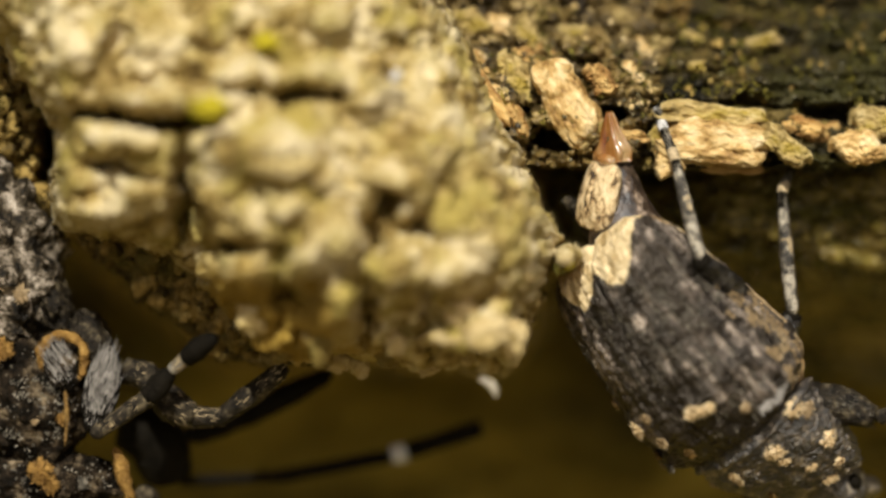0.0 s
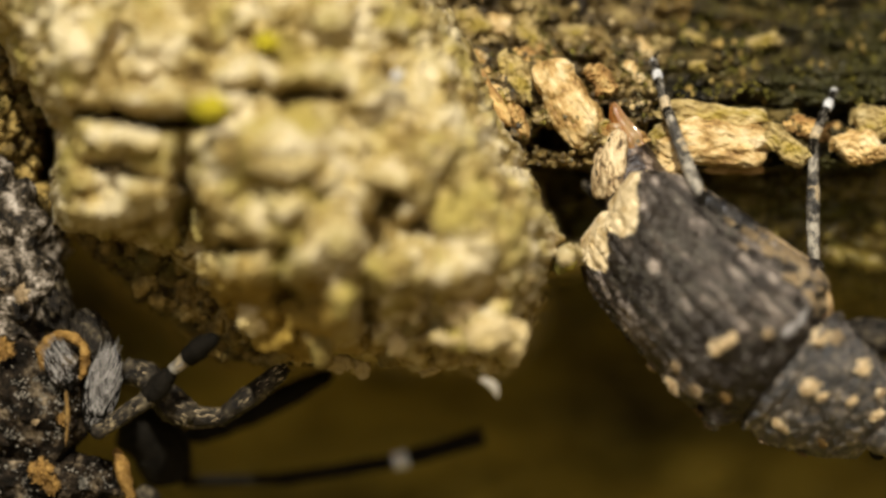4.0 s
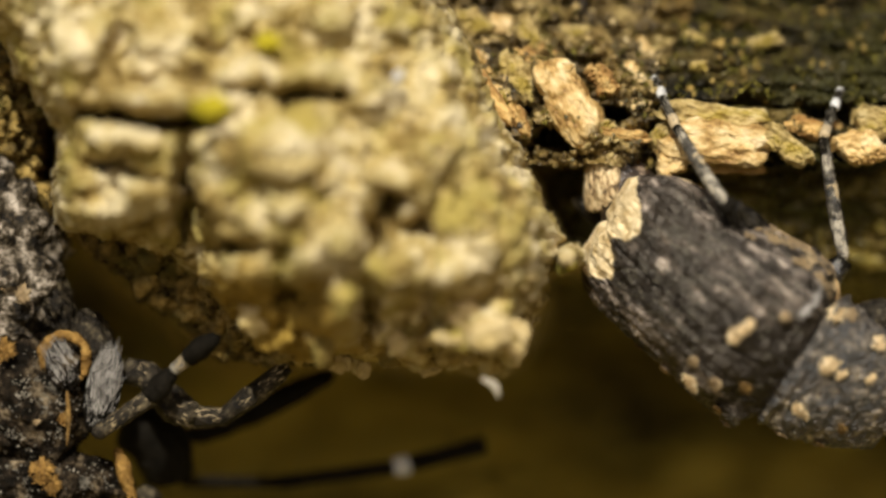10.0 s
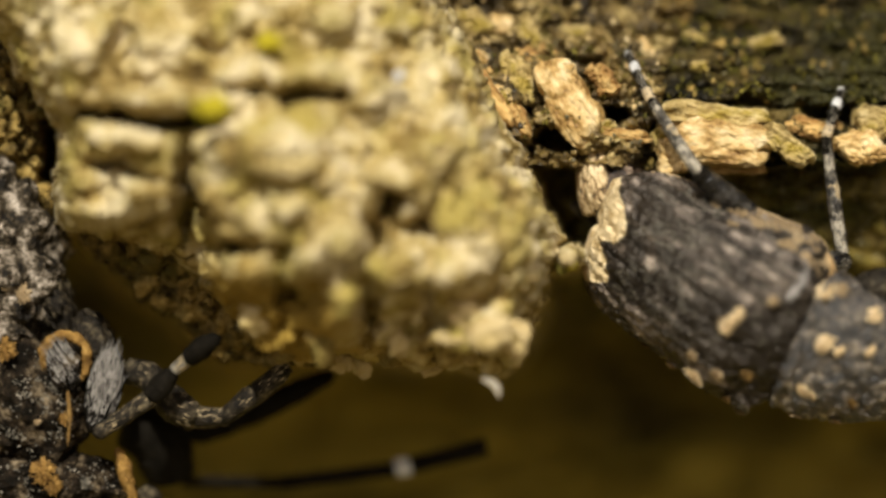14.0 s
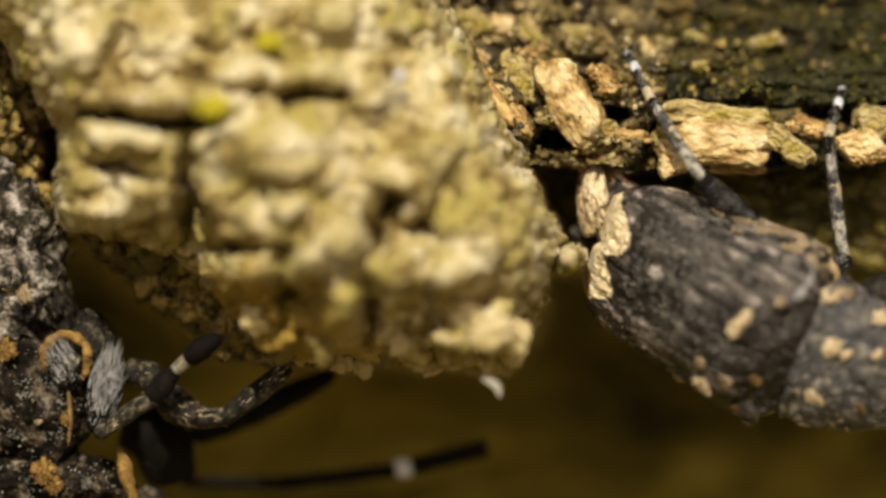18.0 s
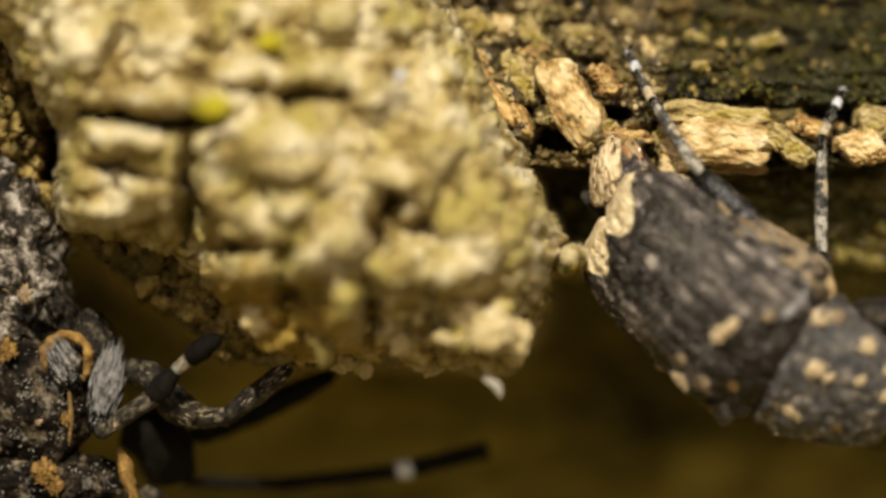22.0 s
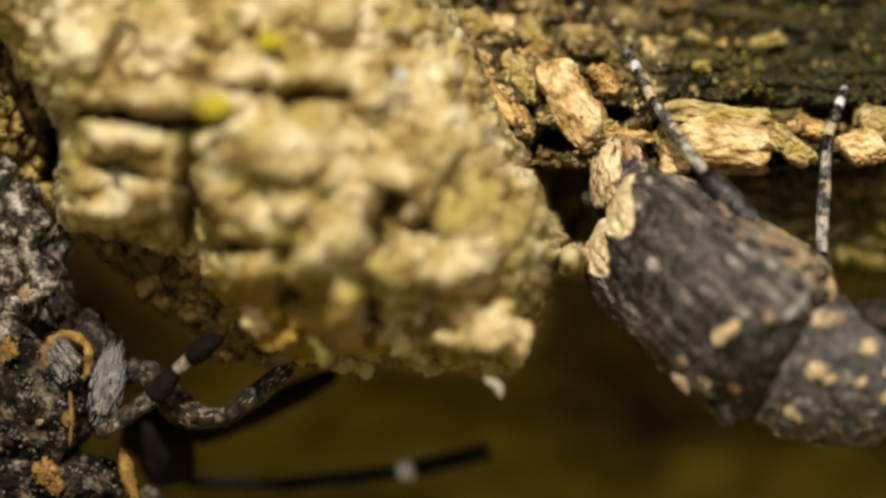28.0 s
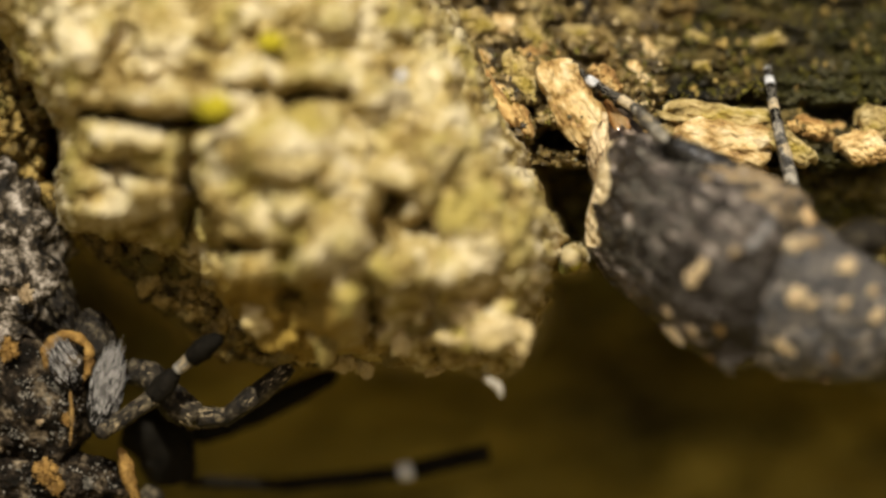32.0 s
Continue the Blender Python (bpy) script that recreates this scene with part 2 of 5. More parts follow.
def log():
    """The round trunk behind the bark: axis along x, front at y = 16 mm."""
    n, m, radius = 120, 180, 125.0
    x, a = np.meshgrid(np.linspace(-260, 260, n), np.linspace(0, 2 * np.pi, m, endpoint=False), indexing="ij")
    f1, f2 = cells(x / 22, a * 8 + 0 * x, 3)
    r = radius + 3 * octaves(x / 40, np.cos(a) * 4, np.sin(a) * 4, 4) + 3.5 * mix01(0.02, 0.25, f2 - f1)
    v = np.stack([x, 16 + radius + r * -np.cos(a), -6 + r * np.sin(a)], -1)
    dist = np.hypot(v[..., 0] / 22, v[..., 2] / 16)
    v[..., 1] += np.where(v[..., 1] < 60, 7 * np.exp(-dist ** 4), 0)
    faces = [tuple(f) for f in quads(n, m, True)]
    faces += [tuple(range(m - 1, -1, -1)), tuple((n - 1) * m + np.arange(m))]
    return tagged(part("fallen_log", mesh_of(v.reshape(-1, 3), faces), HOLLOW), "rough brown bark of a fallen log", "log", kind="structure")


def biggest(cell):
    """The largest connected patch of a grid of cells."""
    rows, cols = cell.shape
    left = set(map(int, np.flatnonzero(cell)))
    best = []
    while left:
        todo = [left.pop()]
        found = []
        while todo:
            i = todo.pop()
            found.append(i)
            j = i % cols
            for k in (i - cols, i + cols, i - 1 if j else -1, i + 1 if j < cols - 1 else -1):
                if k in left:
                    left.remove(k)
                    todo.append(k)
        if len(found) > len(best):
            best = found
    out = np.zeros(rows * cols, bool)
    out[best] = True
    return out.reshape(rows, cols)


def sheet(name, span, step, depth, inside, mat, label, category, sway=0.0, relief=None, parent=None, skirt=15.0):
    """A bark form over a stretch of the plan: depth(u, v) in mm where inside(u, v) > 0, with edges that fold back."""
    us, vs = np.arange(span[0], span[1], step), np.arange(span[2], span[3], step)
    u, v = np.meshgrid(us, vs, indexing="ij")
    d = inside(u, v)
    y = depth(u, v, d)
    plain = np.stack([u * PITCH, y, -v * PITCH], -1)
    y = y + skirt * mix01(0, 14, -d)
    du = sway * octaves(u / 60, v / 60, y * 0.3, 3)
    dv = sway * octaves(u / 60 + 40, v / 60, y * 0.3 + 9, 3)
    k = PITCH * (1 + np.clip(y, -9, 20) / REACH)
    p = np.stack([(u + du - 784) * k, y, (441 - v - dv) * k], -1).reshape(-1, 3)
    if relief:
        nrm = np.cross(np.gradient(plain, axis=1), np.gradient(plain, axis=0))
        nrm /= np.linalg.norm(nrm, axis=2)[..., None] + 1e-12
        nrm *= np.sign(-nrm[..., 1:2] + 1e-9)
        nrm = nrm.reshape(-1, 3)
        p = p + nrm * (relief(p) * mix01(-2, 16, d).ravel())[:, None]
    grid = d > -16
    cell = grid[:-1, :-1] & grid[1:, :-1] & grid[:-1, 1:] & grid[1:, 1:]
    f = quads(len(us), len(vs))[biggest(cell).ravel()]
    used = np.zeros(len(p), bool)
    used[f.ravel()] = True
    index = np.cumsum(used) - 1
    ob = part(name, mesh_of(p[used], index[f]), mat, parent)
    return tagged(ob, label, category, kind="structure")


# ---- the pale knob of bark ----
def knob_edge(u, v):
    left = u - 95 + np.maximum(0, 230 - v) * 0.62
    low = 640 - v
    diag = np.maximum(408 + 0.2 * (u - 110) - v, ((u - 300) * 160 - (v - 440) * 150) / 219)
    right = ((u - 820) * -370 + (v - 60) * 180) / 411
    tip = ((u - 1005) * -210 + (v - 430) * -85) / 226
    d = -np.log(sum(np.exp(-np.clip(a, -300, 600) / 14) for a in (left, low, diag, right, tip, v + 225))) * 14
    d = np.maximum(d, 26 * (1 - np.hypot((u - 1002) / 34, (v - 456) / 24)))
    return d + 14 * octaves(u / 70, v / 70, 0 * u, 4, 0.6)


def flank_edge(u, v):
    diag = ((u - 110) * 230 - (v - 410) * 280) / 362
    return np.minimum(np.minimum(diag, 645 - v), np.minimum(560 - u, v - 330)) + 9 * octaves(u / 50, v / 50, 0 * u + 33, 4, 0.6)


def flank_depth(u, v, d):
    s = np.clip(((u - 110) * 230 - (v - 410) * 280) / 362 / 150, 0, 1)
    return 1.9 - 1.3 * np.sqrt(s * (2 - s)) - 0.4 * octaves(u / 60, v / 50, 0 * u + 6, 4, 0.6)


def flank_relief(p):
    f1, f2 = cells3(p * (2.2, 2.2, 2.6), 14)
    return 0.22 * mix01(0.0, 0.4, f2 - f1) + 0.14 * octaves(p[:, 0] * 4, p[:, 1] * 4, p[:, 2] * 5, 4, 0.65)


def bump(u, v, cu, cv, ru, rv, power=2.0):
    return np.exp(-(((u - cu) / ru) ** 2 + ((v - cv) / rv) ** 2) ** (power / 2))


def loop(u, v, cu, cv, ru, rv, wide):
    """A ring-shaped swelling."""
    q = np.hypot((u - cu) / ru, (v - cv) / rv)
    return np.exp(-((q - 1) * min(ru, rv) / wide) ** 2)


def knob_depth(u, v, d):
    s = np.clip(d / 175, 0, 1)
    y = 0.6 - 3.7 * (1 - (1 - s) ** 2.4) ** 0.55
    wu, wv = u + 14 * grain(u / 60, v / 60, 0 * u + 1), v + 14 * grain(u / 60, v / 60, 0 * u + 5)
    y = y - 0.22 * octaves(u / 190, v / 120, 0 * u + 3, 3) - 0.16 * octaves(u / 62, v / 52, 0 * u + 8, 4, 0.6)
    # the lower half leans back under the dome
    y = y + 0.5 * mix01(400, 640, v) * mix01(940, 780, u)
    # shelf with its dark groove, and the bands above it
    y = y + 2.4 * np.exp(-((wv - 208) / 11) ** 2) * mix01(120, 170, u) * mix01(420, 330, u)
    y = y - 0.7 * np.exp(-((wv - 178) / 16) ** 2) * mix01(120, 165, u) * mix01(460, 380, u)
    y = y - 0.75 * np.exp(-((wv - 132) / 20) ** 2) * mix01(340, 400, u) * mix01(660, 590, u)
    y = y + 1.0 * np.exp(-((wv - 167) / 9) ** 2) * mix01(380, 420, u) * mix01(660, 600, u)
    for cu, cv, ru, rv, deep in ((112, 140, 30, 75, -0.7), (150, 70, 50, 46, -0.6), (215, 100, 24, 40, 0.5), (250, 150, 36, 18, 0.5), (300, 60, 44, 40, -0.4), (390, 40, 36, 30, -0.4), (360, 80, 30, 16, 0.5), (560, 30, 48, 30, -0.5),
                                 (660, 165, 44, 36, -0.6), (720, 80, 40, 60, 0.35), (700, 30, 30, 30, -0.4),
                                 # the ring-shaped block
                                 (205, 245, 62, 26, -0.9), (130, 300, 30, 80, -0.8), (150, 385, 56, 26, -1.0), (250, 350, 40, 40, -0.7), (270, 250, 26, 40, -0.5), (190, 292, 30, 16, 1.0), (248, 312, 34, 13, 1.0),
                                 # the gap beside the dome
                                 (330, 350, 20, 85, 1.7), (292, 345, 13, 60, -0.5), (352, 420, 24, 50, 0.8),
                                 # the dome, its sunken eye and the crease under it
                                 (490, 312, 138, 118, -1.35), (425, 262, 50, 40, -0.3), (500, 348, 78, 44, 0.85), (512, 362, 36, 20, -0.75), (480, 300, 40, 12, -0.3), (410, 440, 52, 13, 1.0), (500, 445, 20, 30, 0.8),
                                 # lumps under it
                                 (428, 492, 44, 40, -1.05), (545, 462, 44, 34, -1.1), (596, 418, 42, 40, -0.9), (604, 552, 30, 62, -1.2), (455, 560, 26, 34, -0.5), (560, 590, 22, 46, -0.6), (508, 520, 22, 44, 1.0), (650, 560, 20, 50, 1.0), (540, 560, 16, 40, 0.6),
                                 # arch, ring and the broad right cheek
                                 (690, 358, 24, 18, 0.9), (650, 345, 24, 36, -0.6), (688, 318, 50, 20, -0.8), (735, 345, 22, 38, -0.6), (765, 276, 46, 40, -1.0), (768, 268, 16, 12, 0.4), (700, 485, 40, 46, -1.0), (668, 420, 24, 34, 0.6),
                                 (745, 405, 26, 24, 0.7), (850, 380, 72, 90, -0.55), (930, 450, 44, 80, -0.5), (812, 345, 12, 46, 0.4), (790, 480, 44, 34, -0.7), (850, 530, 34, 26, 0.6), (870, 570, 44, 34, -0.8), (760, 550, 24, 40, 0.8), (800, 600, 40, 30, -0.6), (905, 610, 26, 30, -0.6)):
        y = y + deep * bump(wu, wv, cu, cv, ru, rv, 2.6)
    return y


def knob_relief(p):
    f1, f2 = cells3(p * (1.05, 1.1, 1.25) + 0.35 * np.stack([grain(*(p.T * 1.2)), grain(*(p.T * 1.2 + 9)), grain(*(p.T * 1.2 + 20))], 1), 4)
    big = mix01(0.0, 0.5, f2 - f1) * mix01(0.75, 0.15, f1)
    g1, g2 = cells3(p * 2.7, 11)
    small = mix01(0.02, 0.4, g2 - g1)
    weight = mix01(-0.25, 0.4, octaves(p[:, 0] * 0.5, p[:, 1] * 0.5, p[:, 2] * 0.5 + 4, 2))
    low = mix01(0.5, -1.0, p[:, 2])
    fine = octaves(p[:, 0] * 4.5, p[:, 1] * 4.5, p[:, 2] * 4.5, 4, 0.6)
    return (0.05 + 0.30 * low) * big * weight + 0.06 * small * (1.2 - weight) + 0.10 * fine


def plate_edge(u, v):
    low = 302 - v - 12 * mix01(1150, 1000, u)
    return np.minimum(np.minimum(low, v + 225), np.minimum(u - 1130 - 0.35 * (150 - v), 1835 - u)) + 9 * octaves(u / 60, v / 60, 0 * u + 7, 4, 0.6)


def ridge_edge(u, v):
    low = 292 - v
    return np.minimum(np.minimum(low, v + 225), np.minimum(u - 700, 1175 + 0.35 * (150 - v) - u)) + 9 * octaves(u / 60, v / 60, 0 * u + 7, 4, 0.6)


def ridge_depth(u, v, d):
    return plate_depth(u, v, d) - 0.12


def plate_depth(u, v, d):
    y = 0.7 + 2.4 * mix01(230, -40, v) + 0.5 * mix01(1000, 1500, u)
    chunky = mix01(1180, 980, u)
    fibre = octaves(u / 170, v / 20, 0 * u + 2, 5, 0.66)
    y = y - 0.33 * fibre * (1 - 0.6 * chunky) - 0.40 * octaves(u / 75, v / 42, 0 * u, 5, 0.62)
    f1, f2 = cells(u / 52 + 0.5 * grain(u / 40, v / 40, 0 * u), v / 48 + 0.5 * grain(u / 40, v / 40, 0 * u + 6), 2)
    y = y - 0.40 * chunky * mix01(0.0, 0.35, f2 - f1)
    y = y + 0.8 * np.exp(-((v - 188 - 10 * grain(u / 90, 0 * u, 0 * u + 5)) / 9) ** 2) * mix01(1150, 1250, u)
    for cu, cv, ru, rv, deep in ((1080, 205, 30, 18, 3.6), (985, 246, 38, 22, 2.6), (1160, 255, 24, 42, 0.3), (890, 205, 26, 22, 1.2), (830, 118, 12, 30, 1.6), (1050, 110, 20, 12, 1.4), (1480, 205, 70, 14, 1.2),
                                 (935, 175, 12, 40, 1.8), (945, 258, 30, 14, 0.5)):
        q = ((u - cu) / ru) ** 2 + ((v - cv) / rv) ** 2 + 0.35 * grain(u / 14, v / 14, 0 * u + 3)
        y = y + deep * mix01(1.5, 0.5, q)
    return y


def plate_relief(p):
    g1, g2 = cells3(p * (2.2, 3.0, 3.4), 6)
    return 0.06 * mix01(0.02, 0.4, g2 - g1) * mix01(-0.2, 0.3, grain(*(p.T * 0.9))) + 0.09 * octaves(p[:, 0] * 4, p[:, 1] * 6, p[:, 2] * 7, 4, 0.65)


def hollow_edge(u, v):
    return np.minimum(np.minimum(u + 500, 2100 - u), np.minimum(v + 350, 1250 - v))


def hollow_depth(u, v, d):
    return 12.5 - 1.0 * octaves(u / 300, v / 130, 0 * u, 3) - 0.6 * octaves(u / 140, v / 45, 0 * u + 5, 4, 0.6)


def under_edge(u, v):
    return np.minimum(np.minimum(u - 900 + 0.25 * (v - 300), 640 + 0.15 * (u - 1300) - v), v - 262) + 24 * octaves(u / 70, v / 70, 0 * u + 14, 4, 0.6)


def under_depth(u, v, d):
    y = 2.9 + 6.0 * mix01(400, 640, v - 0.1 * (u - 1300)) + 1.2 * mix01(1300, 1180, u) + 2.2 * mix01(430, 560, v) * mix01(1260, 1150, u)
    y = y - 0.45 * octaves(u / 110, v / 38, 0 * u + 5, 5, 0.62)
    f1, f2 = cells(u / 48 + 0.4 * grain(u / 40, v / 40, 0 * u), v / 30, 12)
    return y - 0.16 * mix01(0.02, 0.4, f2 - f1) - 0.12 * octaves(u / 18, v / 9, 0 * u + 25, 3)


def strip_edge(u, v):
    return np.minimum(105 - u + np.maximum(0, 120 - v) * -0.3, np.minimum(345 - v, v + 225)) + 10 * octaves(u / 50, v / 50, 0 * u + 12, 4, 0.6)


def strip_depth(u, v, d):
    f1, f2 = cells(u / 30, v / 40, 21)
    return 1.8 - 0.5 * octaves(u / 40, v / 60, 0 * u, 5, 0.62) - 0.5 * mix01(0.02, 0.4, f2 - f1) + 2.5 * mix01(60, 95, u) * mix01(180, 240, v)


ground()
log()
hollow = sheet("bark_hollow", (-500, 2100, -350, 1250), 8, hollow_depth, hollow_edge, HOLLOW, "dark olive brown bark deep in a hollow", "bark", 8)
under = sheet("bark_undercut", (850, 1860, 240, 720), 4, under_depth, under_edge, DAMP, "dark damp bark with moss specks under the ledge", "bark", 8, plate_relief, skirt=9.0)
flank = sheet("bark_flank", (60, 600, 300, 700), 3.4, flank_depth, flank_edge, BROWN, "rough dark brown bark under the pale knob", "bark", 8, flank_relief, skirt=11.0)
ridge = sheet("bark_ridge", (690, 1290, -260, 330), 3.0, ridge_depth, ridge_edge, RIDGE, "broken tan bark with rusty crevices", "bark", 8, plate_relief)
plate = sheet("bark_plate", (1000, 1860, -260, 330), 3.0, plate_depth, plate_edge, PLATE, "fibrous brown bark ledge with green algae", "bark", 8, plate_relief)
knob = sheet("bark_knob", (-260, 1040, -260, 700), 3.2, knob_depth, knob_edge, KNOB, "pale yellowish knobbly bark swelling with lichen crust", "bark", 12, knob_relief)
strip = sheet("bark_strip", (-260, 125, -260, 370), 3.4, strip_depth, strip_edge, BROWN, "dark brown crumbling bark beside the pale knob", "bark", 6, plate_relief)


def surface(fn, edge, u, v):
    u, v = np.array([[float(u)]]), np.array([[float(v)]])
    return float(fn(u, v, edge(u, v))[0, 0])


# ---- nodules and curled ridges on the knob ----
def nodule(u, v, ru, rv, turn, seed, mat=None, lift=0.02, name="bark_nodule"):
    y = surface(knob_depth, knob_edge, u, v)
    r = min(ru, rv) * PITCH
    vs, fs = pebble(ru * PITCH, r * 0.62, rv * PITCH, 0.42, seed, 1.3, 24, 1.1)
    return part(name, mesh_of(vs, fs), mat or (CRUST if int(seed * 10) % 3 else KNOB), knob, place=spot(at(u, v, y - lift), 0, turn, 0))


for i, (u, v, ru, rv, turn) in enumerate(((598, 415, 34, 30, 10), (820, 560, 26, 30, -20))):
    nodule(u, v, ru, rv, turn, i * 2.3)
for i, (u, v, ru, rv, turn) in enumerate(((585, 25, 36, 26, 0), (735, 570, 22, 24, 0), (565, 600, 22, 40, -5), (870, 600, 28, 26, 20), (910, 620, 20, 24, 0))):
    nodule(u, v, ru, rv, turn, 60 + i * 1.9, BROWN if u in (565, 735) else None, lift=0.0)


def curl(u, v, ru, rv, a0, a1, thick, seed):
    a = np.linspace(radians(a0), radians(a1), 36)
    y = surface(knob_depth, knob_edge, u, v)
    pts = []
    for q in a:
        uu, vv = u + ru * math.cos(q), v - rv * math.sin(q)
        x = at(uu, vv, surface(knob_depth, knob_edge, uu, vv) - 0.42)
        pts.append(x)
    r = thick * PITCH * np.clip(np.minimum(np.linspace(0, 1, 36), np.linspace(1, 0, 36)) * 6 + 0.35, 0, 1)
    part("bark_curl", mesh_of(*tube(np.array(pts), r, 20, 0.35, seed)), CRUST, knob)


for i, (u, v, ru, rv, a0, a1, thick) in enumerate(((782, 614, 38, 16, -50, 170, 14), (770, 650, 20, 10, 0, 180, 9))):
    curl(u, v, ru, rv, a0, a1, thick, i * 4.1)
for i, (u, v, ru, rv, turn) in enumerate(((632, 642, 13, 18, 10), (575, 634, 18, 14, 0), (762, 652, 20, 13, -15), (905, 622, 20, 24, 10), (840, 628, 26, 18, -10), (690, 628, 22, 20, 15), (500, 628, 18, 14, 0), (642, 650, 15, 19, 20), (706, 602, 17, 26, 10), (800, 640, 18, 14, -20), (862, 588, 40, 26, -10), (912, 598, 20, 32, 10), (740, 640, 14, 16, 0), (600, 640, 24, 20, 0), (450, 560, 26, 30, 10))):
    nodule(u, v, ru, rv, turn, 120 + i * 1.3, BROWN if i in (1, 5, 6) else None, lift=0.35)
nodule(374, 190, 32, 19, 0, 3.3, YELLOW, 0.9, "moss_cushion")
nodule(470, 74, 20, 15, 0, 5.3, YELLOW, 0.4, "moss_cushion")
nodule(1003, 458, 13, 11, 20, 9.3, CRUST, 0.3)
nodule(994, 474, 10, 12, -20, 11.3, MOSS, 0.3, "moss_cushion")
nodule(1012, 470, 7, 9, 10, 13.3, YELLOW, 0.25, "moss_cushion")
nodule(705, 134, 9, 9, 0, 7.3, WHITE, 0.75, "white_bead")


# ---- splintered wood in the ledge ----
def splinter(w, h, deep, seed, gnarl=1.0):
    """A broken block of wood: layered along its length, ragged at the ends."""
    n, m = 46, 64
    t, a = np.meshgrid(np.linspace(0, 1, n), np.linspace(0, 2 * np.pi, m, endpoint=False), indexing="ij")
    x = t * 2 - 1
    body = np.clip(1 - np.abs(x) ** 9, 0, 1) ** 0.5
    c, s = np.cos(a), np.sin(a)
    k = (np.abs(c) ** 4 + np.abs(s) ** 4) ** -0.25
    yy, zz = c * k, s * k
    taper = 1 + 0.30 * grain(x * 0.8 + seed, 0 * x + seed, np.sign(zz) * 0.7) + 0.20 * grain(x * 3.1 + seed, 0 * x, np.sign(zz) * 1.7)
    rag = 1 + 0.28 * grain(zz * 1.6 + seed, yy * 1.2, np.sign(x) * 0.9) + 0.10 * grain(zz * 6 + seed, yy * 4, np.sign(x) * 2.2)
    lay = np.round((zz + 0.45 * x * np.sin(seed) + 0.3 * grain(x * 1.7 + seed, 0 * x, yy)) * 2.6) / 2.6
    relief = gnarl * (0.24 * octaves(x * 2.2 + seed, zz * 2.2, yy * 2.0, 5, 0.66) + 0.24 * grain(x * 0.9 + seed, lay * 5, 0 * x) + 0.13 * octaves(x * 7 + seed, zz * 4.5, yy * 4, 3, 0.6))
    v = np.stack([x * rag * w + 0.35 * zz * h * np.sin(seed * 2), yy * body * deep * (1 + relief), zz * body * taper * h * (1 + 0.5 * relief)], -1).reshape(-1, 3)
    return v, quads(n, m, True)


def chip(u, v, w, h, turn, lift, seed, parent, mat, gnarl=1.0):
    y = surface(plate_depth, plate_edge, u, v)
    rx, rz = w * PITCH / 2, h * PITCH / 2
    vs, fs = splinter(rx, rz, min(rx, rz) * 0.8 + 0.1, seed, gnarl)
    return part("wood_chip", mesh_of(vs, fs), mat, parent, place=spot(at(u, v, y - lift), 0, turn, 0))


for i, (u, v, w, h, turn, lift, mat, gnarl) in enumerate((
        (1003, 178, 150, 84, 58, 0.05, WOOD, 0.55), (1266, 256, 184, 78, 6, 0.40, WOOD, 0.75), (1262, 206, 180, 44, 5, 0.10, WEATHERED, 1.0), (1296, 298, 110, 24, 4, 0.42, RUSTWOOD, 1.1),
        (1522, 262, 84, 58, -8, 0.30, WOOD, 0.8), (1560, 218, 90, 60, -4, 0.12, WEATHERED, 1.0), (1392, 258, 96, 40, 38, 0.15, WEATHERED, 1.15), (1422, 226, 70, 36, 20, 0.05, RUSTWOOD, 1.15), (1190, 288, 54, 46, -14, 0.40, WOOD, 0.7), (1168, 240, 34, 50, 60, 0.2, WEATHERED, 1.0),
        (846, 116, 46, 28, 80, 0.15, WOOD, 0.7), (872, 174, 112, 30, 55, 0.15, RUSTWOOD, 0.9), (918, 140, 96, 50, 70, 0.05, WEATHERED, 0.9), (938, 104, 50, 30, 40, 0.0, RUSTWOOD, 1.1), (822, 160, 70, 40, 60, 0.1, WEATHERED, 1.0),
        (888, 44, 44, 34, 10, 0.3, WOOD, 0.7), (936, 62, 60, 40, 60, 0.1, WEATHERED, 1.0), (1010, 62, 84, 34, 8, 0.1, WEATHERED, 1.0), (838, 40, 60, 50, 40, 0.2, WEATHERED, 1.0), (1064, 142, 60, 44, 60, 0.05, RUSTWOOD, 1.0), (1046, 120, 44, 30, 40, 0.0, WEATHERED, 1.0),
        (1102, 238, 86, 22, 8, 0.15, RUSTWOOD, 1.2), (1066, 226, 40, 20, -30, 0.12, WEATHERED, 1.2), (920, 215, 60, 26, 70, 0.05, RUSTWOOD, 1.1), (900, 178, 50, 24, 62, 0.0, WEATHERED, 1.0), (1456, 236, 70, 30, -12, 0.0, RUSTWOOD, 1.1), (1350, 75, 70, 24, -12, -0.05, WEATHERED, 1.1),
        (1280, 38, 80, 26, 10, -0.1, WEATHERED, 1.1), (1236, 118, 34, 20, 0, 0.0, WEATHERED, 1.1), (1230, 70, 50, 22, 30, -0.05, WEATHERED, 1.1))):
    chip(u, v, w, h, turn, lift, i * 3.7, plate if u > 1140 else ridge, mat, gnarl)


chip_rng = np.random.RandomState(12)
for i in range(30):
    u, v = chip_rng.uniform(835, 1160), chip_rng.uniform(-10, 225)
    if math.hypot((u - 1001) / 60, (v - 172) / 90) < 1 or math.hypot(u - 1080, v - 207) < 45:
        continue
    chip(u, v, chip_rng.uniform(30, 74), chip_rng.uniform(14, 30), chip_rng.uniform(20, 80), chip_rng.uniform(-0.2, 0.0), 90 + i * 2.7, ridge, (RIDGE if v < 90 else (WOOD, RUSTWOOD, RIDGE)[i % 3]))


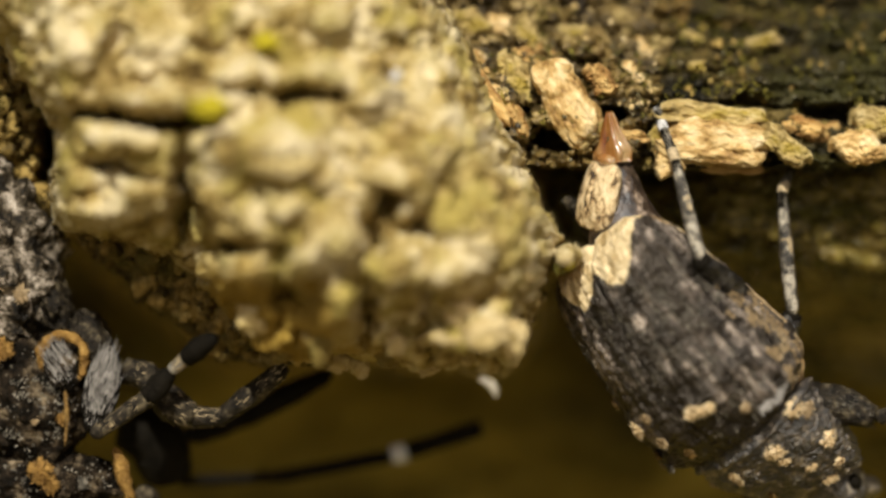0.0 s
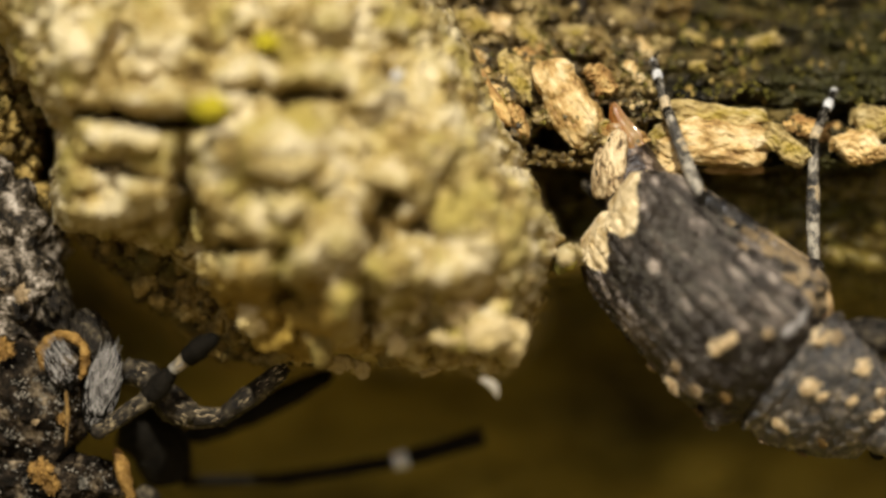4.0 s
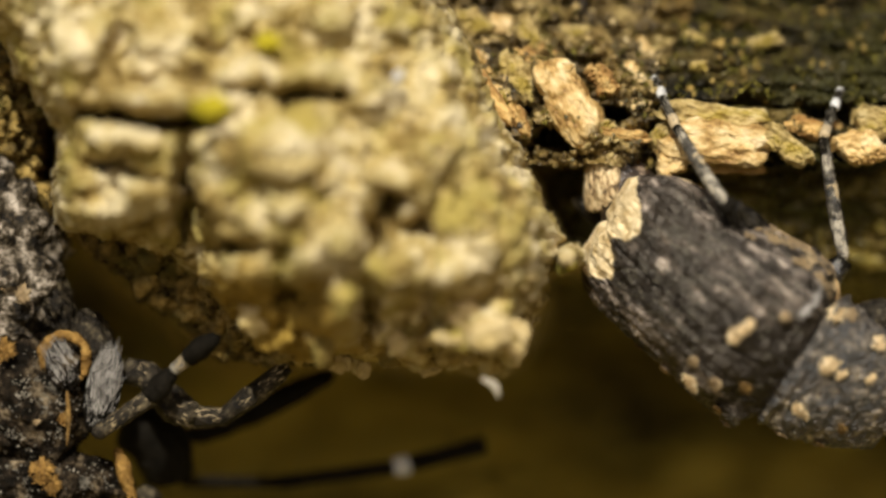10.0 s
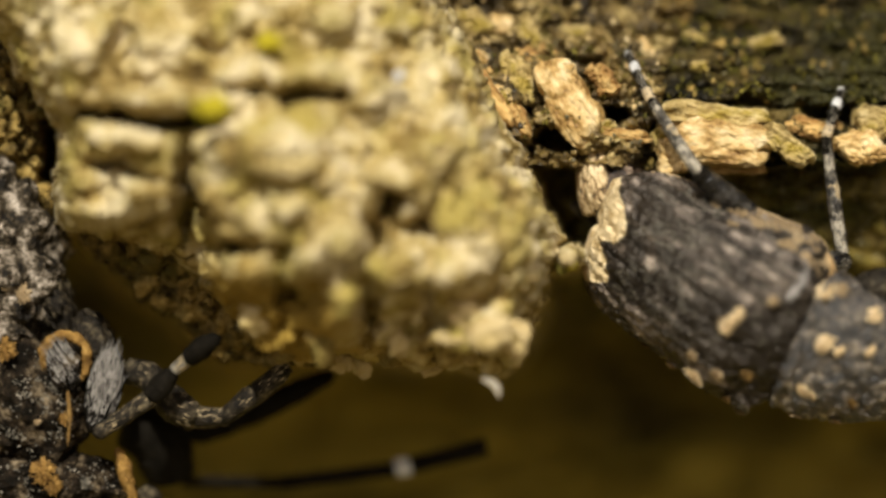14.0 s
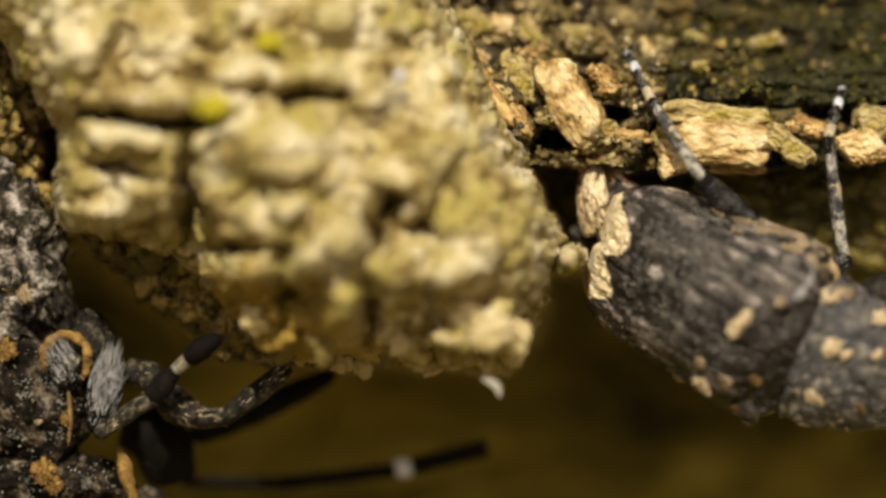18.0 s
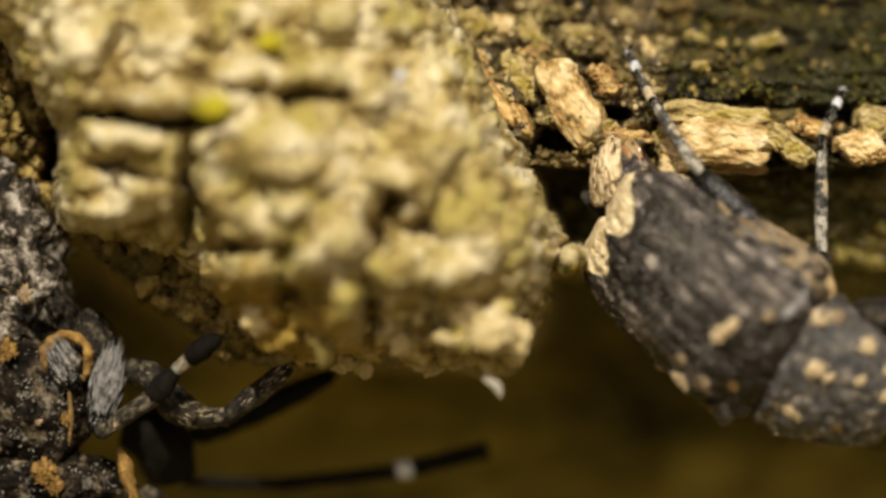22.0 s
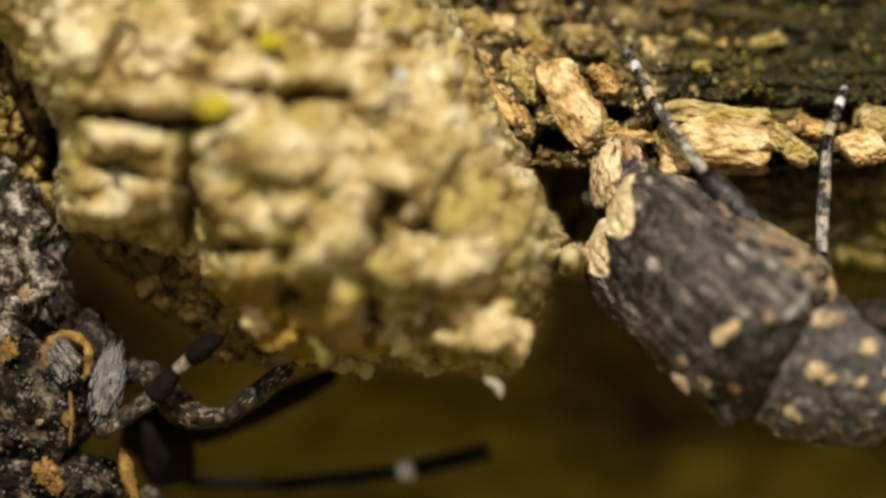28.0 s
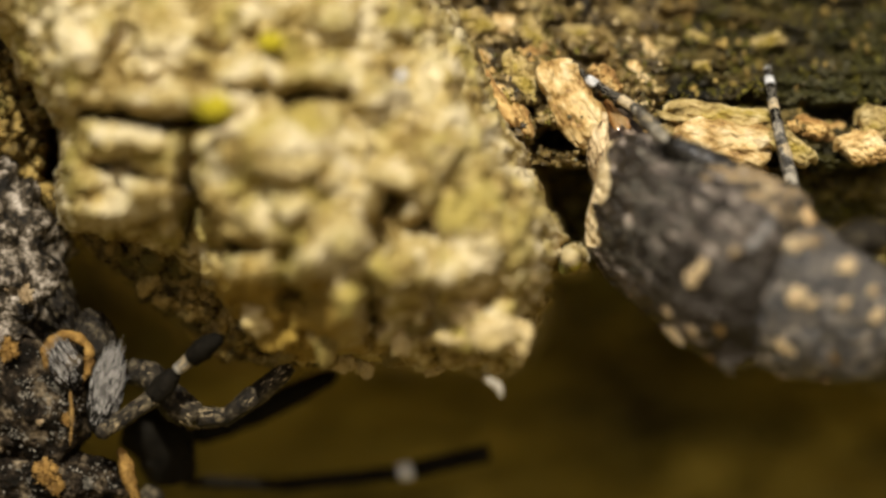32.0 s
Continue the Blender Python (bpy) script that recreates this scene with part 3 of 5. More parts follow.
# ---- crumbs and moss that nobody could count ----
def scatter(name, count, span, fn, edge, size, mat, label, seed, parent, spiky=False, flat=0.7, lift=0.06):
    rng = np.random.RandomState(seed)
    vs, fs, n = [], [], 0
    base, tri = pebble(1, flat, 1, 0.0, 0, 1, 6)
    us, ws = rng.uniform(*span[:2], (1, count * 3)), rng.uniform(*span[2:], (1, count * 3))
    d = edge(us, ws)
    good = (d > 5) & (grain(us / 90, ws / 60, seed * 1.0) > -0.1)
    ys = fn(us, ws, d)[good][:count]
    for u, v, y in zip(us[good][:count], ws[good][:count], ys):
        p = np.array(at(u, v, y - lift))
        r = rng.uniform(*size) * PITCH
        if spiky:
            for _ in range(7):
                d = rng.normal(size=3) + (0, -1.2, 0.6)
                d *= r * rng.uniform(1.2, 2.6) / np.linalg.norm(d)
                s = np.cross(d, rng.normal(size=3))
                s *= 0.22 * r / np.linalg.norm(s)
                vs.append(np.array([p - s, p + d * 0.5 - s * 1.3, p + d, p + d * 0.5 + s * 1.3, p + s]))
                fs += [(n, n + 1, n + 2, n + 3, n + 4)]
                n += 5
        else:
            q = base * r * rng.uniform(0.6, 1.5, 3) * (1 + 0.25 * rng.normal(size=len(base)))[:, None]
            vs.append(q + p)
            fs += [tuple(f + n) for f in tri]
            n += len(base)
    return tagged(part(name, mesh_of(np.concatenate(vs), fs), mat, parent, label), kind="stuff")


scatter("bark_crumbs", 240, (720, 1180, -20, 290), ridge_depth, ridge_edge, (1.5, 5), CRUMBS, "tan wood crumbs in the crevices", 3, ridge)
scatter("bark_crumbs", 200, (1130, 1640, -20, 300), plate_depth, plate_edge, (2, 7), BROWN, "brown crumbs on the ledge", 4, plate)
scatter("moss_sprigs", 260, (840, 1180, -20, 250), ridge_depth, ridge_edge, (2.2, 6), MOSS, "small olive moss sprigs", 5, ridge, True)
scatter("moss_sprigs", 760, (1130, 1640, -20, 200), plate_depth, plate_edge, (2.2, 5.5), MOSS, "small olive moss sprigs", 15, plate, True)
scatter("moss_sprigs", 260, (1180, 1640, 300, 560), under_depth, under_edge, (2.5, 6.5), MOSS, "small olive moss sprigs", 6, under, True)
scatter("bark_crumbs", 170, (1200, 1640, 310, 560), under_depth, under_edge, (0.8, 2.8), CRUMBS, "pale crumbs on damp bark", 7, under)
scatter("bark_crumbs", 130, (560, 1000, -20, 650), knob_depth, knob_edge, (2, 7), CRUST, "crusty lichen crumbs", 8, knob)
DEW = material("wet_glint", ((0.3, (0.06, 0.05, 0.02)), (0.7, (0.16, 0.13, 0.06))), 0.04, 2.0, 0.05, 3.0, 1.0)
scatter("wet_beads", 150, (1190, 1640, 310, 520), under_depth, under_edge, (1.4, 3.0), DEW, "tiny glinting wet beads", 21, under, lift=0.13)
scatter("wet_beads", 150, (840, 1180, -20, 285), ridge_depth, ridge_edge, (1.4, 3.0), DEW, "tiny glinting wet beads", 22, ridge, lift=0.13)
scatter("wet_beads", 200, (1130, 1640, -20, 230), plate_depth, plate_edge, (1.4, 3.0), DEW, "tiny glinting wet beads", 23, plate, lift=0.13)
scatter("bark_crumbs", 120, (-20, 100, -20, 330), strip_depth, strip_edge, (3, 9), BROWN, "brown crumbs", 9, strip)
scatter("bark_crumbs", 160, (120, 540, 400, 640), flank_depth, flank_edge, (3, 10), BROWN, "brown crumbs", 10, flank)


# ---- a papery flake on a thread below the knob ----
def flake():
    n = 12
    x, z = np.meshgrid(np.linspace(-1, 1, n), np.linspace(-1, 1, n), indexing="ij")
    w = 0.10 + 0.10 * mix01(-0.2, 1, x)
    px = x * 0.16 + 0.05 * grain(z * 2, x, 0 * x)
    pz = -0.17 * mix01(-1, 1, x) + 0.65 * z * w + 0.03 * grain(x * 4, z * 3, 0 * x + 9) - 0.08 * mix01(0.3, 1, x)
    py = 0.08 * grain(x * 1.5, z * 1.5, 0 * x + 4)
    front = np.stack([px, py - 0.012, pz], -1).reshape(-1, 3)
    f = quads(n, n)
    return np.concatenate([front, front + (0, 0.024, 0)]), np.concatenate([f, f[:, ::-1] + n * n])


paper = tagged(new("paper_flake"), "white papery flake hanging under the pale knob", "flake")
paper.matrix_basis = spot(at(868, 670, -2.3))
part("flake", mesh_of(*flake()), PAPER, paper)
th = np.linspace(0, 1, 12)
part("thread", mesh_of(*tube(np.stack([-0.55 + 1.05 * th, 0 * th, 0.22 - 0.25 * np.sin(np.pi * th) + 0.03 * th], 1), np.full(12, 0.009), 6)), BROWN, paper, "fine brown silk thread")


# ---- the egg-laying weevil ----
def curve(x, xs, ys):
    """A smooth profile through a few stations."""
    x = np.asarray(x, float)
    k = np.clip(np.searchsorted(xs, x) - 1, 0, len(xs) - 2)
    xs, ys = np.asarray(xs, float), np.asarray(ys, float)
    s = np.gradient(ys, xs)
    h = xs[k + 1] - xs[k]
    t = (x - xs[k]) / h
    return (2 * t ** 3 - 3 * t ** 2 + 1) * ys[k] + (t ** 3 - 2 * t ** 2 + t) * h * s[k] + (3 * t ** 2 - 2 * t ** 3) * ys[k + 1] + (t ** 3 - t ** 2) * h * s[k + 1]


BACK_X = (-2.46, -2.2, -1.7, -1.0, -0.2, 0.7, 1.5, 2.0, 2.3)
BACK_W = (0.93, 1.23, 1.50, 1.60, 1.63, 1.76, 1.84, 1.76, 1.46)
BACK_H = (0.05, 0.52, 0.84, 1.12, 1.41, 1.55, 1.46, 1.26, 1.00)
MID_Z = -0.02                      # height of the widest line of the wing cases


def wing_case(side):
    """One wing case: a ribbed, punctured half shell with a swollen shoulder and a bent-down tail."""
    n, m = 170, 100
    x, a = np.meshgrid(np.linspace(-2.46, 2.3, n), np.linspace(0, radians(118), m), indexing="ij")
    w, h = curve(x, BACK_X, BACK_W), curve(x, BACK_X, BACK_H)
    rib = np.cos(a / radians(90) * 7.5 * 2 * np.pi + 0.8 * grain(x * 0.8, a * 1.5, 0 * x + 2))
    fade = mix01(-2.5, -1.9, x)
    relief = 0.020 * rib * (0.35 + 0.65 * fade) * (0.7 + 0.9 * grain(x * 2.5, a * 5, 0 * x + 9)) + 0.06 * octaves(x * 1.6, a * 2.2, 0 * x + side * 5, 3) + 0.028 * octaves(x * 8, a * 7, 0 * x + side, 2)
    f1, f2 = cells(x * 5.5, a / radians(90) * 7.5, 31)
    relief = relief - 0.035 * mix01(0.34, 0.05, f1) * fade
    # humps under the tufts, the shoulder knob and the dents round them
    for cx, ca, rx, ra, up in ((1.2, 0.30, 0.34, 0.26, 0.10), (0.9, 0.72, 0.24, 0.20, 0.05), (1.95, 0.92, 0.40, 0.10, 0.16), (1.9, 0.45, 0.26, 0.30, -0.14), (1.45, 0.80, 0.30, 0.16, -0.08),
                               (-0.5, 0.5, 0.35, 0.35, 0.05), (0.2, 0.75, 0.3, 0.12, -0.05), (-0.9, 1.0, 0.5, 0.12, 0.04)):
        relief = relief + up * np.exp(-((x - cx) / rx) ** 2 - ((a - ca) / ra) ** 2)
    relief = relief - 0.045 * np.exp(-(a / 0.035) ** 2)
    relief = relief + 0.05 * mix01(radians(108), radians(116), a) * (1 + 0.6 * grain(x * 3, 0 * x, 0 * x + side))
    y = (w + relief) * np.sin(a)
    z = MID_Z + (h - MID_Z + relief) * np.sign(np.cos(a)) * np.abs(np.cos(a)) ** 0.85
    v = np.stack([x - 0.17 * (a / 1.88) ** 2 * mix01(0.9, 2.3, x) + 0.10 * np.exp(-(a / 0.10) ** 2) * mix01(-2.1, -2.46, x), side * (y + 0.004), z], -1)
    inner = v.copy()
    inner[..., 2] -= 0.08
    inner[..., 1] += -side * 0.06 * np.sin(a)
    q = quads(n, m)
    flip = q[:, ::-1]
    both = np.concatenate([v.reshape(-1, 3), inner.reshape(-1, 3)])
    return both, np.concatenate([q if side < 0 else flip, (flip if side < 0 else q) + n * m])


def shell_with_patch():
    """Dark scaled shell that turns cream on the tail end of the wing cases."""
    m = SHELL.copy()
    m.name = "wing_case_scales"
    nt = m.node_tree
    N, L = nt.nodes.new, nt.links.new
    bsdf = nt.nodes["Principled BSDF"]
    dark = bsdf.inputs["Base Color"].links[0].from_socket
    co = N("ShaderNodeTexCoord")
    sx = N("ShaderNodeSeparateXYZ")
    L(co.outputs["Object"], sx.inputs[0])
    # a rounded cream lobe on each side of the seam
    ab = N("ShaderNodeMath")
    ab.operation = "ABSOLUTE"
    L(sx.outputs[1], ab.inputs[0])
    side_off = N("ShaderNodeMath")
    side_off.operation = "SUBTRACT"
    side_off.inputs[1].default_value = 0.00052
    L(ab.outputs[0], side_off.inputs[0])
    square = N("ShaderNodeMath")
    square.operation = "MULTIPLY"
    L(side_off.outputs[0], square.inputs[0])
    L(side_off.outputs[0], square.inputs[1])
    lobe = N("ShaderNodeMath")
    lobe.operation = "MULTIPLY_ADD"
    lobe.inputs[1].default_value = 2000.0
    lobe.inputs[2].default_value = 0.00158
    L(square.outputs[0], lobe.inputs[0])
    far = N("ShaderNodeMath")
    far.operation = "ADD"
    L(lobe.outputs[0], far.inputs[0])
    L(sx.outputs[0], far.inputs[1])
    noisy = N("ShaderNodeTexNoise")
    noisy.inputs["Scale"].default_value = 3800.0
    noisy.inputs["Detail"].default_value = 3
    L(co.outputs["Object"], noisy.inputs["Vector"])
    add = N("ShaderNodeMath")
    add.operation = "MULTIPLY_ADD"
    add.inputs[1].default_value = 0.0003
    L(noisy.outputs[0], add.inputs[0])
    L(far.outputs[0], add.inputs[2])
    rg = N("ShaderNodeMapRange")
    rg.inputs[1].default_value, rg.inputs[2].default_value = 0.00018, 0.00013
    L(add.outputs[0], rg.inputs[0])
    pale = N("ShaderNodeValToRGB")
    for e, c in zip(pale.color_ramp.elements, ((0.40, 0.28, 0.12, 1), (0.68, 0.54, 0.31, 1))):
        e.color = c
    pale.color_ramp.elements[0].position, pale.color_ramp.elements[1].position = 0.35, 0.6
    L(noisy.outputs[0], pale.inputs[0])
    # black along the seam and before the shoulders, in blotches
    blot = N("ShaderNodeTexNoise")
    blot.inputs["Scale"].default_value = 950.0
    blot.inputs["Detail"].default_value = 6
    blot.inputs["Roughness"].default_value = 0.7
    L(co.outputs["Object"], blot.inputs["Vector"])
    along = N("ShaderNodeMapRange")
    along.inputs[1].default_value, along.inputs[2].default_value = 0.0002, 0.0013
    along.inputs[3].default_value, along.inputs[4].default_value = -0.03, 0.06
    L(sx.outputs[0], along.inputs[0])
    across = N("ShaderNodeMapRange")
    across.inputs[1].default_value, across.inputs[2].default_value = 0.00045, 0.00095
    across.inputs[3].default_value, across.inputs[4].default_value = 0.17, -0.04
    L(ab.outputs[0], across.inputs[0])
    spots = N("ShaderNodeMath")
    L(blot.outputs[0], spots.inputs[0])
    L(across.outputs[0], spots.inputs[1])
    amount = N("ShaderNodeMath")
    L(spots.outputs[0], amount.inputs[0])
    L(along.outputs[0], amount.inputs[1])
    cut = N("ShaderNodeMapRange")
    cut.inputs[1].default_value, cut.inputs[2].default_value = 0.50, 0.58
    cut.inputs[4].default_value = 0.93
    L(amount.outputs[0], cut.inputs[0])
    night = N("ShaderNodeMix")
    night.data_type = "RGBA"
    L(cut.outputs[0], night.inputs[0])
    L(dark, night.inputs[6])
    night.inputs[7].default_value = (0.006, 0.0045, 0.003, 1)
    dark = night.outputs[2]
    mx = N("ShaderNodeMix")
    mx.data_type = "RGBA"
    L(rg.outputs[0], mx.inputs[0])
    L(dark, mx.inputs[6])
    L(pale.outputs[0], mx.inputs[7])
    L(mx.outputs[2], bsdf.inputs["Base Color"])
    return m


def back_point(x, a, side, lift=0.0):
    w, h = float(curve(x, BACK_X, BACK_W)), float(curve(x, BACK_X, BACK_H))
    return np.array([x - 0.17 * (a / 1.88) ** 2 * float(mix01(0.9, 2.3, x)), side * (w + lift) * math.sin(a), MID_Z + (h - MID_Z + lift) * math.copysign(abs(math.cos(a)) ** 0.85, math.cos(a))])


def tuft(r, tall, seed, count=70):
    """A clump of short flat scales standing on a low mound."""
    rng = np.random.RandomState(seed)
    v, f = pebble(r, r * 0.8, tall * 0.38, 0.9, seed * 1.7, 2.4, 16)
    vs, fs = [v], [list(q) for q in f]
    n = len(v)
    for _ in range(count):
        d = rng.normal(size=3)
        d[2] = abs(d[2]) + 0.2
        d /= np.linalg.norm(d)
        p = d * (r * rng.uniform(0.7, 1.45), r * rng.uniform(0.6, 1.25), tall * 0.40) * 0.95
        t = d + rng.normal(size=3) * 0.5
        t /= np.linalg.norm(t)
        s = np.cross(t, rng.normal(size=3))
        s /= np.linalg.norm(s)
        l, w = tall * rng.uniform(0.4, 0.95), r * 0.07
        vs.append(np.array([p - s * w * 0.6, p + t * l * 0.5 - s * w, p + t * l, p + t * l * 0.5 + s * w, p + s * w * 0.6]))
        fs.append([n, n + 4, n + 3, n + 2, n + 1])
        n += 5
    return np.concatenate(vs), fs


THORAX_X = (0, 0.06, 0.18, 0.4, 0.7, 0.9, 1)
THORAX_W = (1.22, 1.40, 1.46, 1.42, 1.22, 1.00, 0.85)
THORAX_T = (0.70, 0.86, 0.84, 0.66, 0.22, -0.18, -0.45)
THORAX_LOW = (-1.05, -1.10, -1.15, -1.20, -1.25, -1.25, -1.20)
NECK = np.array([2.1, 0.0, -0.2])   # the joint on which the prothorax turns


def thorax_point(x, a, lift=0.0):
    """A point on the prothorax, from its joint: x 0 to 1 along it, a round it from the top."""
    w, top, low = curve(x, THORAX_X, THORAX_W), curve(x, THORAX_X, THORAX_T), curve(x, THORAX_X, THORAX_LOW)
    mid = low + 0.55 * (top - low)
    c = np.cos(a)
    return np.stack([2.15 + 2.25 * x - NECK[0], (w + lift) * np.sin(a), mid + np.where(c > 0, top - mid, mid - low) * np.sign(c) * np.abs(c) ** 0.8 + lift * c - NECK[2]], -1)


def prothorax():
    n, m = 90, 130
    x, a = np.meshgrid(np.linspace(0, 1, n), np.linspace(-np.pi, np.pi, m, endpoint=False), indexing="ij")
    rel = 0.06 * octaves(x * 5, np.cos(a) * 3, np.sin(a) * 3, 4) + 0.035 * grain(x * 18, np.cos(a) * 11, np.sin(a) * 11)
    f1, f2 = cells(x * 17, a * 7, 9)
    rel = rel + 0.035 * mix01(0.5, 0.1, f1)
    # raised rear keel and the shallow dents behind it
    rel = rel + 0.09 * np.exp(-((x - 0.13 - 0.05 * np.cos(2 * a)) / 0.03) ** 2) - 0.05 * np.exp(-((x - 0.45) / 0.1) ** 2 - (a / 0.25) ** 2)
    v = thorax_point(x, a, rel)
    f = [tuple(q) for q in quads(n, m, True)] + [tuple(range(m)), tuple((n - 1) * m + np.arange(m)[::-1])]
    return v.reshape(-1, 3), f


def belly():
    n, m = 60, 60
    x, a = np.meshgrid(np.linspace(-2.2, 2.35, n), np.linspace(0, 2 * np.pi, m, endpoint=False), indexing="ij")
    w = curve(x, BACK_X, BACK_W) * 0.90
    rel = 0.05 * octaves(x * 2.5, np.cos(a) * 2, np.sin(a) * 2, 3) - 0.04 * np.exp(-(((x * 1.6) % 1 - 0.5) / 0.1) ** 2)
    v = np.stack([x, (w + rel) * np.sin(a), -0.42 + (0.72 + rel) * np.cos(a) * mix01(-2.6, -1.6, x)], -1)
    f = [tuple(q) for q in quads(n, m, True)] + [tuple(range(m)), tuple((n - 1) * m + np.arange(m)[::-1])]
    return v.reshape(-1, 3), f


def limb(length, r0, r1, swell=0.0, seed=0.0):
    """A limb segment along +x from its joint."""
    s = np.linspace(0, 1, 22)
    r = r0 + (r1 - r0) * s + swell * np.sin(np.pi * s) ** 1.5
    r = r * np.clip(np.minimum(s, 1 - s) * 12 + 0.45, 0, 1)
    p = np.stack([s * length, 0.03 * np.sin(3 * s), 0 * s], 1)
    v, f = tube(p, r, 14, 0.10, seed)
    return v, f


def bristles(length, r0, r1, swell, seed):
    """Short lying bristles along a limb."""
    s = np.linspace(0, 1, 22)
    r = r0 + (r1 - r0) * s + swell * np.sin(np.pi * s) ** 1.5
    rng = np.random.RandomState(int(seed * 10) + 3)
    vs, fs, n = [], [], 0
    for _ in range(int(160 * length)):
        q = rng.uniform(0.04, 0.96)
        ang = rng.uniform(0, 2 * np.pi)
        rad = np.interp(q, s, r)
        c = np.array([q * length, 0.03 * math.sin(3 * q), 0])
        out = np.array([0, math.cos(ang), math.sin(ang)])
        side = np.cross(out, (1, 0, 0))
        b = c + out * rad * 0.95
        tip = b + out * 0.035 + np.array([0.10, 0, 0]) + rng.normal(size=3) * 0.015
        vs.append(np.array([b - side * 0.012, b + side * 0.012, tip]))
        fs.append((n, n + 1, n + 2))
        n += 3
    return np.concatenate(vs), fs


def limb_part(name, length, r0, r1, swell, seed, mat, body, hair=None):
    ob = part(name, mesh_of(*limb(length, r0, r1, swell, seed)), mat, body)
    tagged(part("bristles", mesh_of(*bristles(length, r0, r1, swell, seed)), hair or GREY, ob, "short grey bristles"), kind="stuff")
    return ob


def ring_on(a, b, r):
    p = np.stack([np.linspace(a, b, 5), np.full(5, 0.02), np.zeros(5)], 1)
    return tube(p, [r * 0.9, r, r * 1.03, r, r * 0.9], 14, 0.12, a * 9)


def claws():
    vs, fs, n = [], [], 0
    for s in (-1, 1):
        t = np.linspace(0, 1, 7)
        p = np.stack([0.16 * t, s * (0.03 + 0.10 * t), -0.10 * t ** 2], 1)
        v, f = tube(p, 0.04 * (1 - t) + 0.008, 8)
        vs.append(v)
        fs += [tuple(i + n for i in q) for q in f]
        n += len(v)
    return np.concatenate(vs), fs


LEG_LENGTHS = {"hind": (1.62, 2.2, 1.5), "middle": (0.9, 2.45, 1.35)}


def leg(body, kind, side, a, b, c, seed):
    """Thigh, shin and foot with pale hair rings; each is posed on the body later."""
    back = 0.25 if kind == "hind" else 0.0
    vs, fs = limb(a + back, 0.22, 0.19, 0.08, seed)
    thigh = part(kind + "_thigh", mesh_of(vs - (back, 0, 0), fs), GLOSSBLACK, body, "glossy black thigh")
    vs, fs = bristles(a + back, 0.22, 0.19, 0.08, seed)
    tagged(part("bristles", mesh_of(vs - (back, 0, 0), fs), GREY, thigh, "short grey bristles"), kind="stuff")
    part("knee", mesh_of(*ring_on(a * 0.84, a * 1.04, 0.19)), BLACK, thigh, "black knee")
    shin = limb_part(kind + "_shin", b, 0.125, 0.09, 0.02, seed + 1, LEGS, body)
    part("pale_ring", mesh_of(*ring_on(b * 0.46, b * 0.66, 0.118)), DUST, shin, "grey-haired ring")
    part("dark_ring", mesh_of(*ring_on(b * 0.84, b * 1.0, 0.103)), BLACK, shin, "black ring")
    foot = limb_part(kind + "_foot", c, 0.095, 0.072, 0.0, seed + 2, BLACK, body)
    part("pale_ring", mesh_of(*ring_on(c * 0.0, c * 0.22, 0.108)), DUST, foot, "grey-haired ring")
    part("pale_ring", mesh_of(*ring_on(c * 0.60, c * 0.76, 0.098)), WHITE, foot, "white-haired ring")
    part("pale_tip", mesh_of(*ring_on(c * 0.93, c * 1.0, 0.08)), WHITE, foot, "white-haired tip")
    part("claw", mesh_of(*claws()), BLACK, foot, place=spot((c * 0.98, 0, 0)))
    return thigh, shin, foot


TAN = material("tan_scales", ((0.3, (0.10, 0.065, 0.03)), (0.5, (0.34, 0.235, 0.115)), (0.7, (0.56, 0.43, 0.25))), 0.6, 2.5, 0.8, 16.0)
GLOSSBLACK = material("glossy_black", ((0.40, (0.004, 0.0035, 0.003)), (0.54, (0.012, 0.010, 0.008)), (0.66, (0.07, 0.062, 0.052))), 0.22, 3.0, 0.6, 9.0, 0.5)
GLOSSY = material("glossy_abdomen", ((0.42, (0.012, 0.007, 0.004)), (0.52, (0.05, 0.032, 0.019)), (0.64, (0.30, 0.22, 0.15))), 0.35, 2.2, 0.7, 7.0, 0.5, stretch=(1, 0.5, 1))
FLANK = material("flank_scales", ((0.36, (0.012, 0.009, 0.006)), (0.46, (0.10, 0.06, 0.025)), (0.54, (0.50, 0.31, 0.12)), (0.68, (0.62, 0.46, 0.25))), 0.5, 1.5, 0.7, 14.0, 0.4, stretch=(0.8, 1, 1.5))
SPECKLED = material("speckled_shell", ((0.42, (0.01018, 0.00735, 0.00448)), (0.53, (0.0441, 0.03234, 0.02016)), (0.61, (0.1866, 0.147, 0.09856)), (0.72, (0.441, 0.3528, 0.2352))), 0.45, 4.2, 0.9, 13.0, 1.0)
DAPPLED = material("dappled_cream", ((0.39, (0.03, 0.018, 0.008)), (0.45, (0.30, 0.19, 0.08)), (0.52, (0.62, 0.46, 0.24)), (0.7, (0.72, 0.58, 0.35))), 0.6, 6.0, 0.8, 14.0, stretch=(0.6, 1.3, 1))
DUST = material("pale_scales", ((0.3, (0.2226, 0.1616, 0.0832)), (0.7, (0.5565, 0.4278, 0.2432))), 0.5, 5.0, 0.5, 18.0)
DARKLEG = material("dark_leg", ((0.42, (0.006678, 0.004753, 0.00256)), (0.54, (0.02671, 0.01996, 0.01152)), (0.68, (0.1336, 0.1046, 0.05888))), 0.5, 4.5, 0.7, 18.0, 0.15)
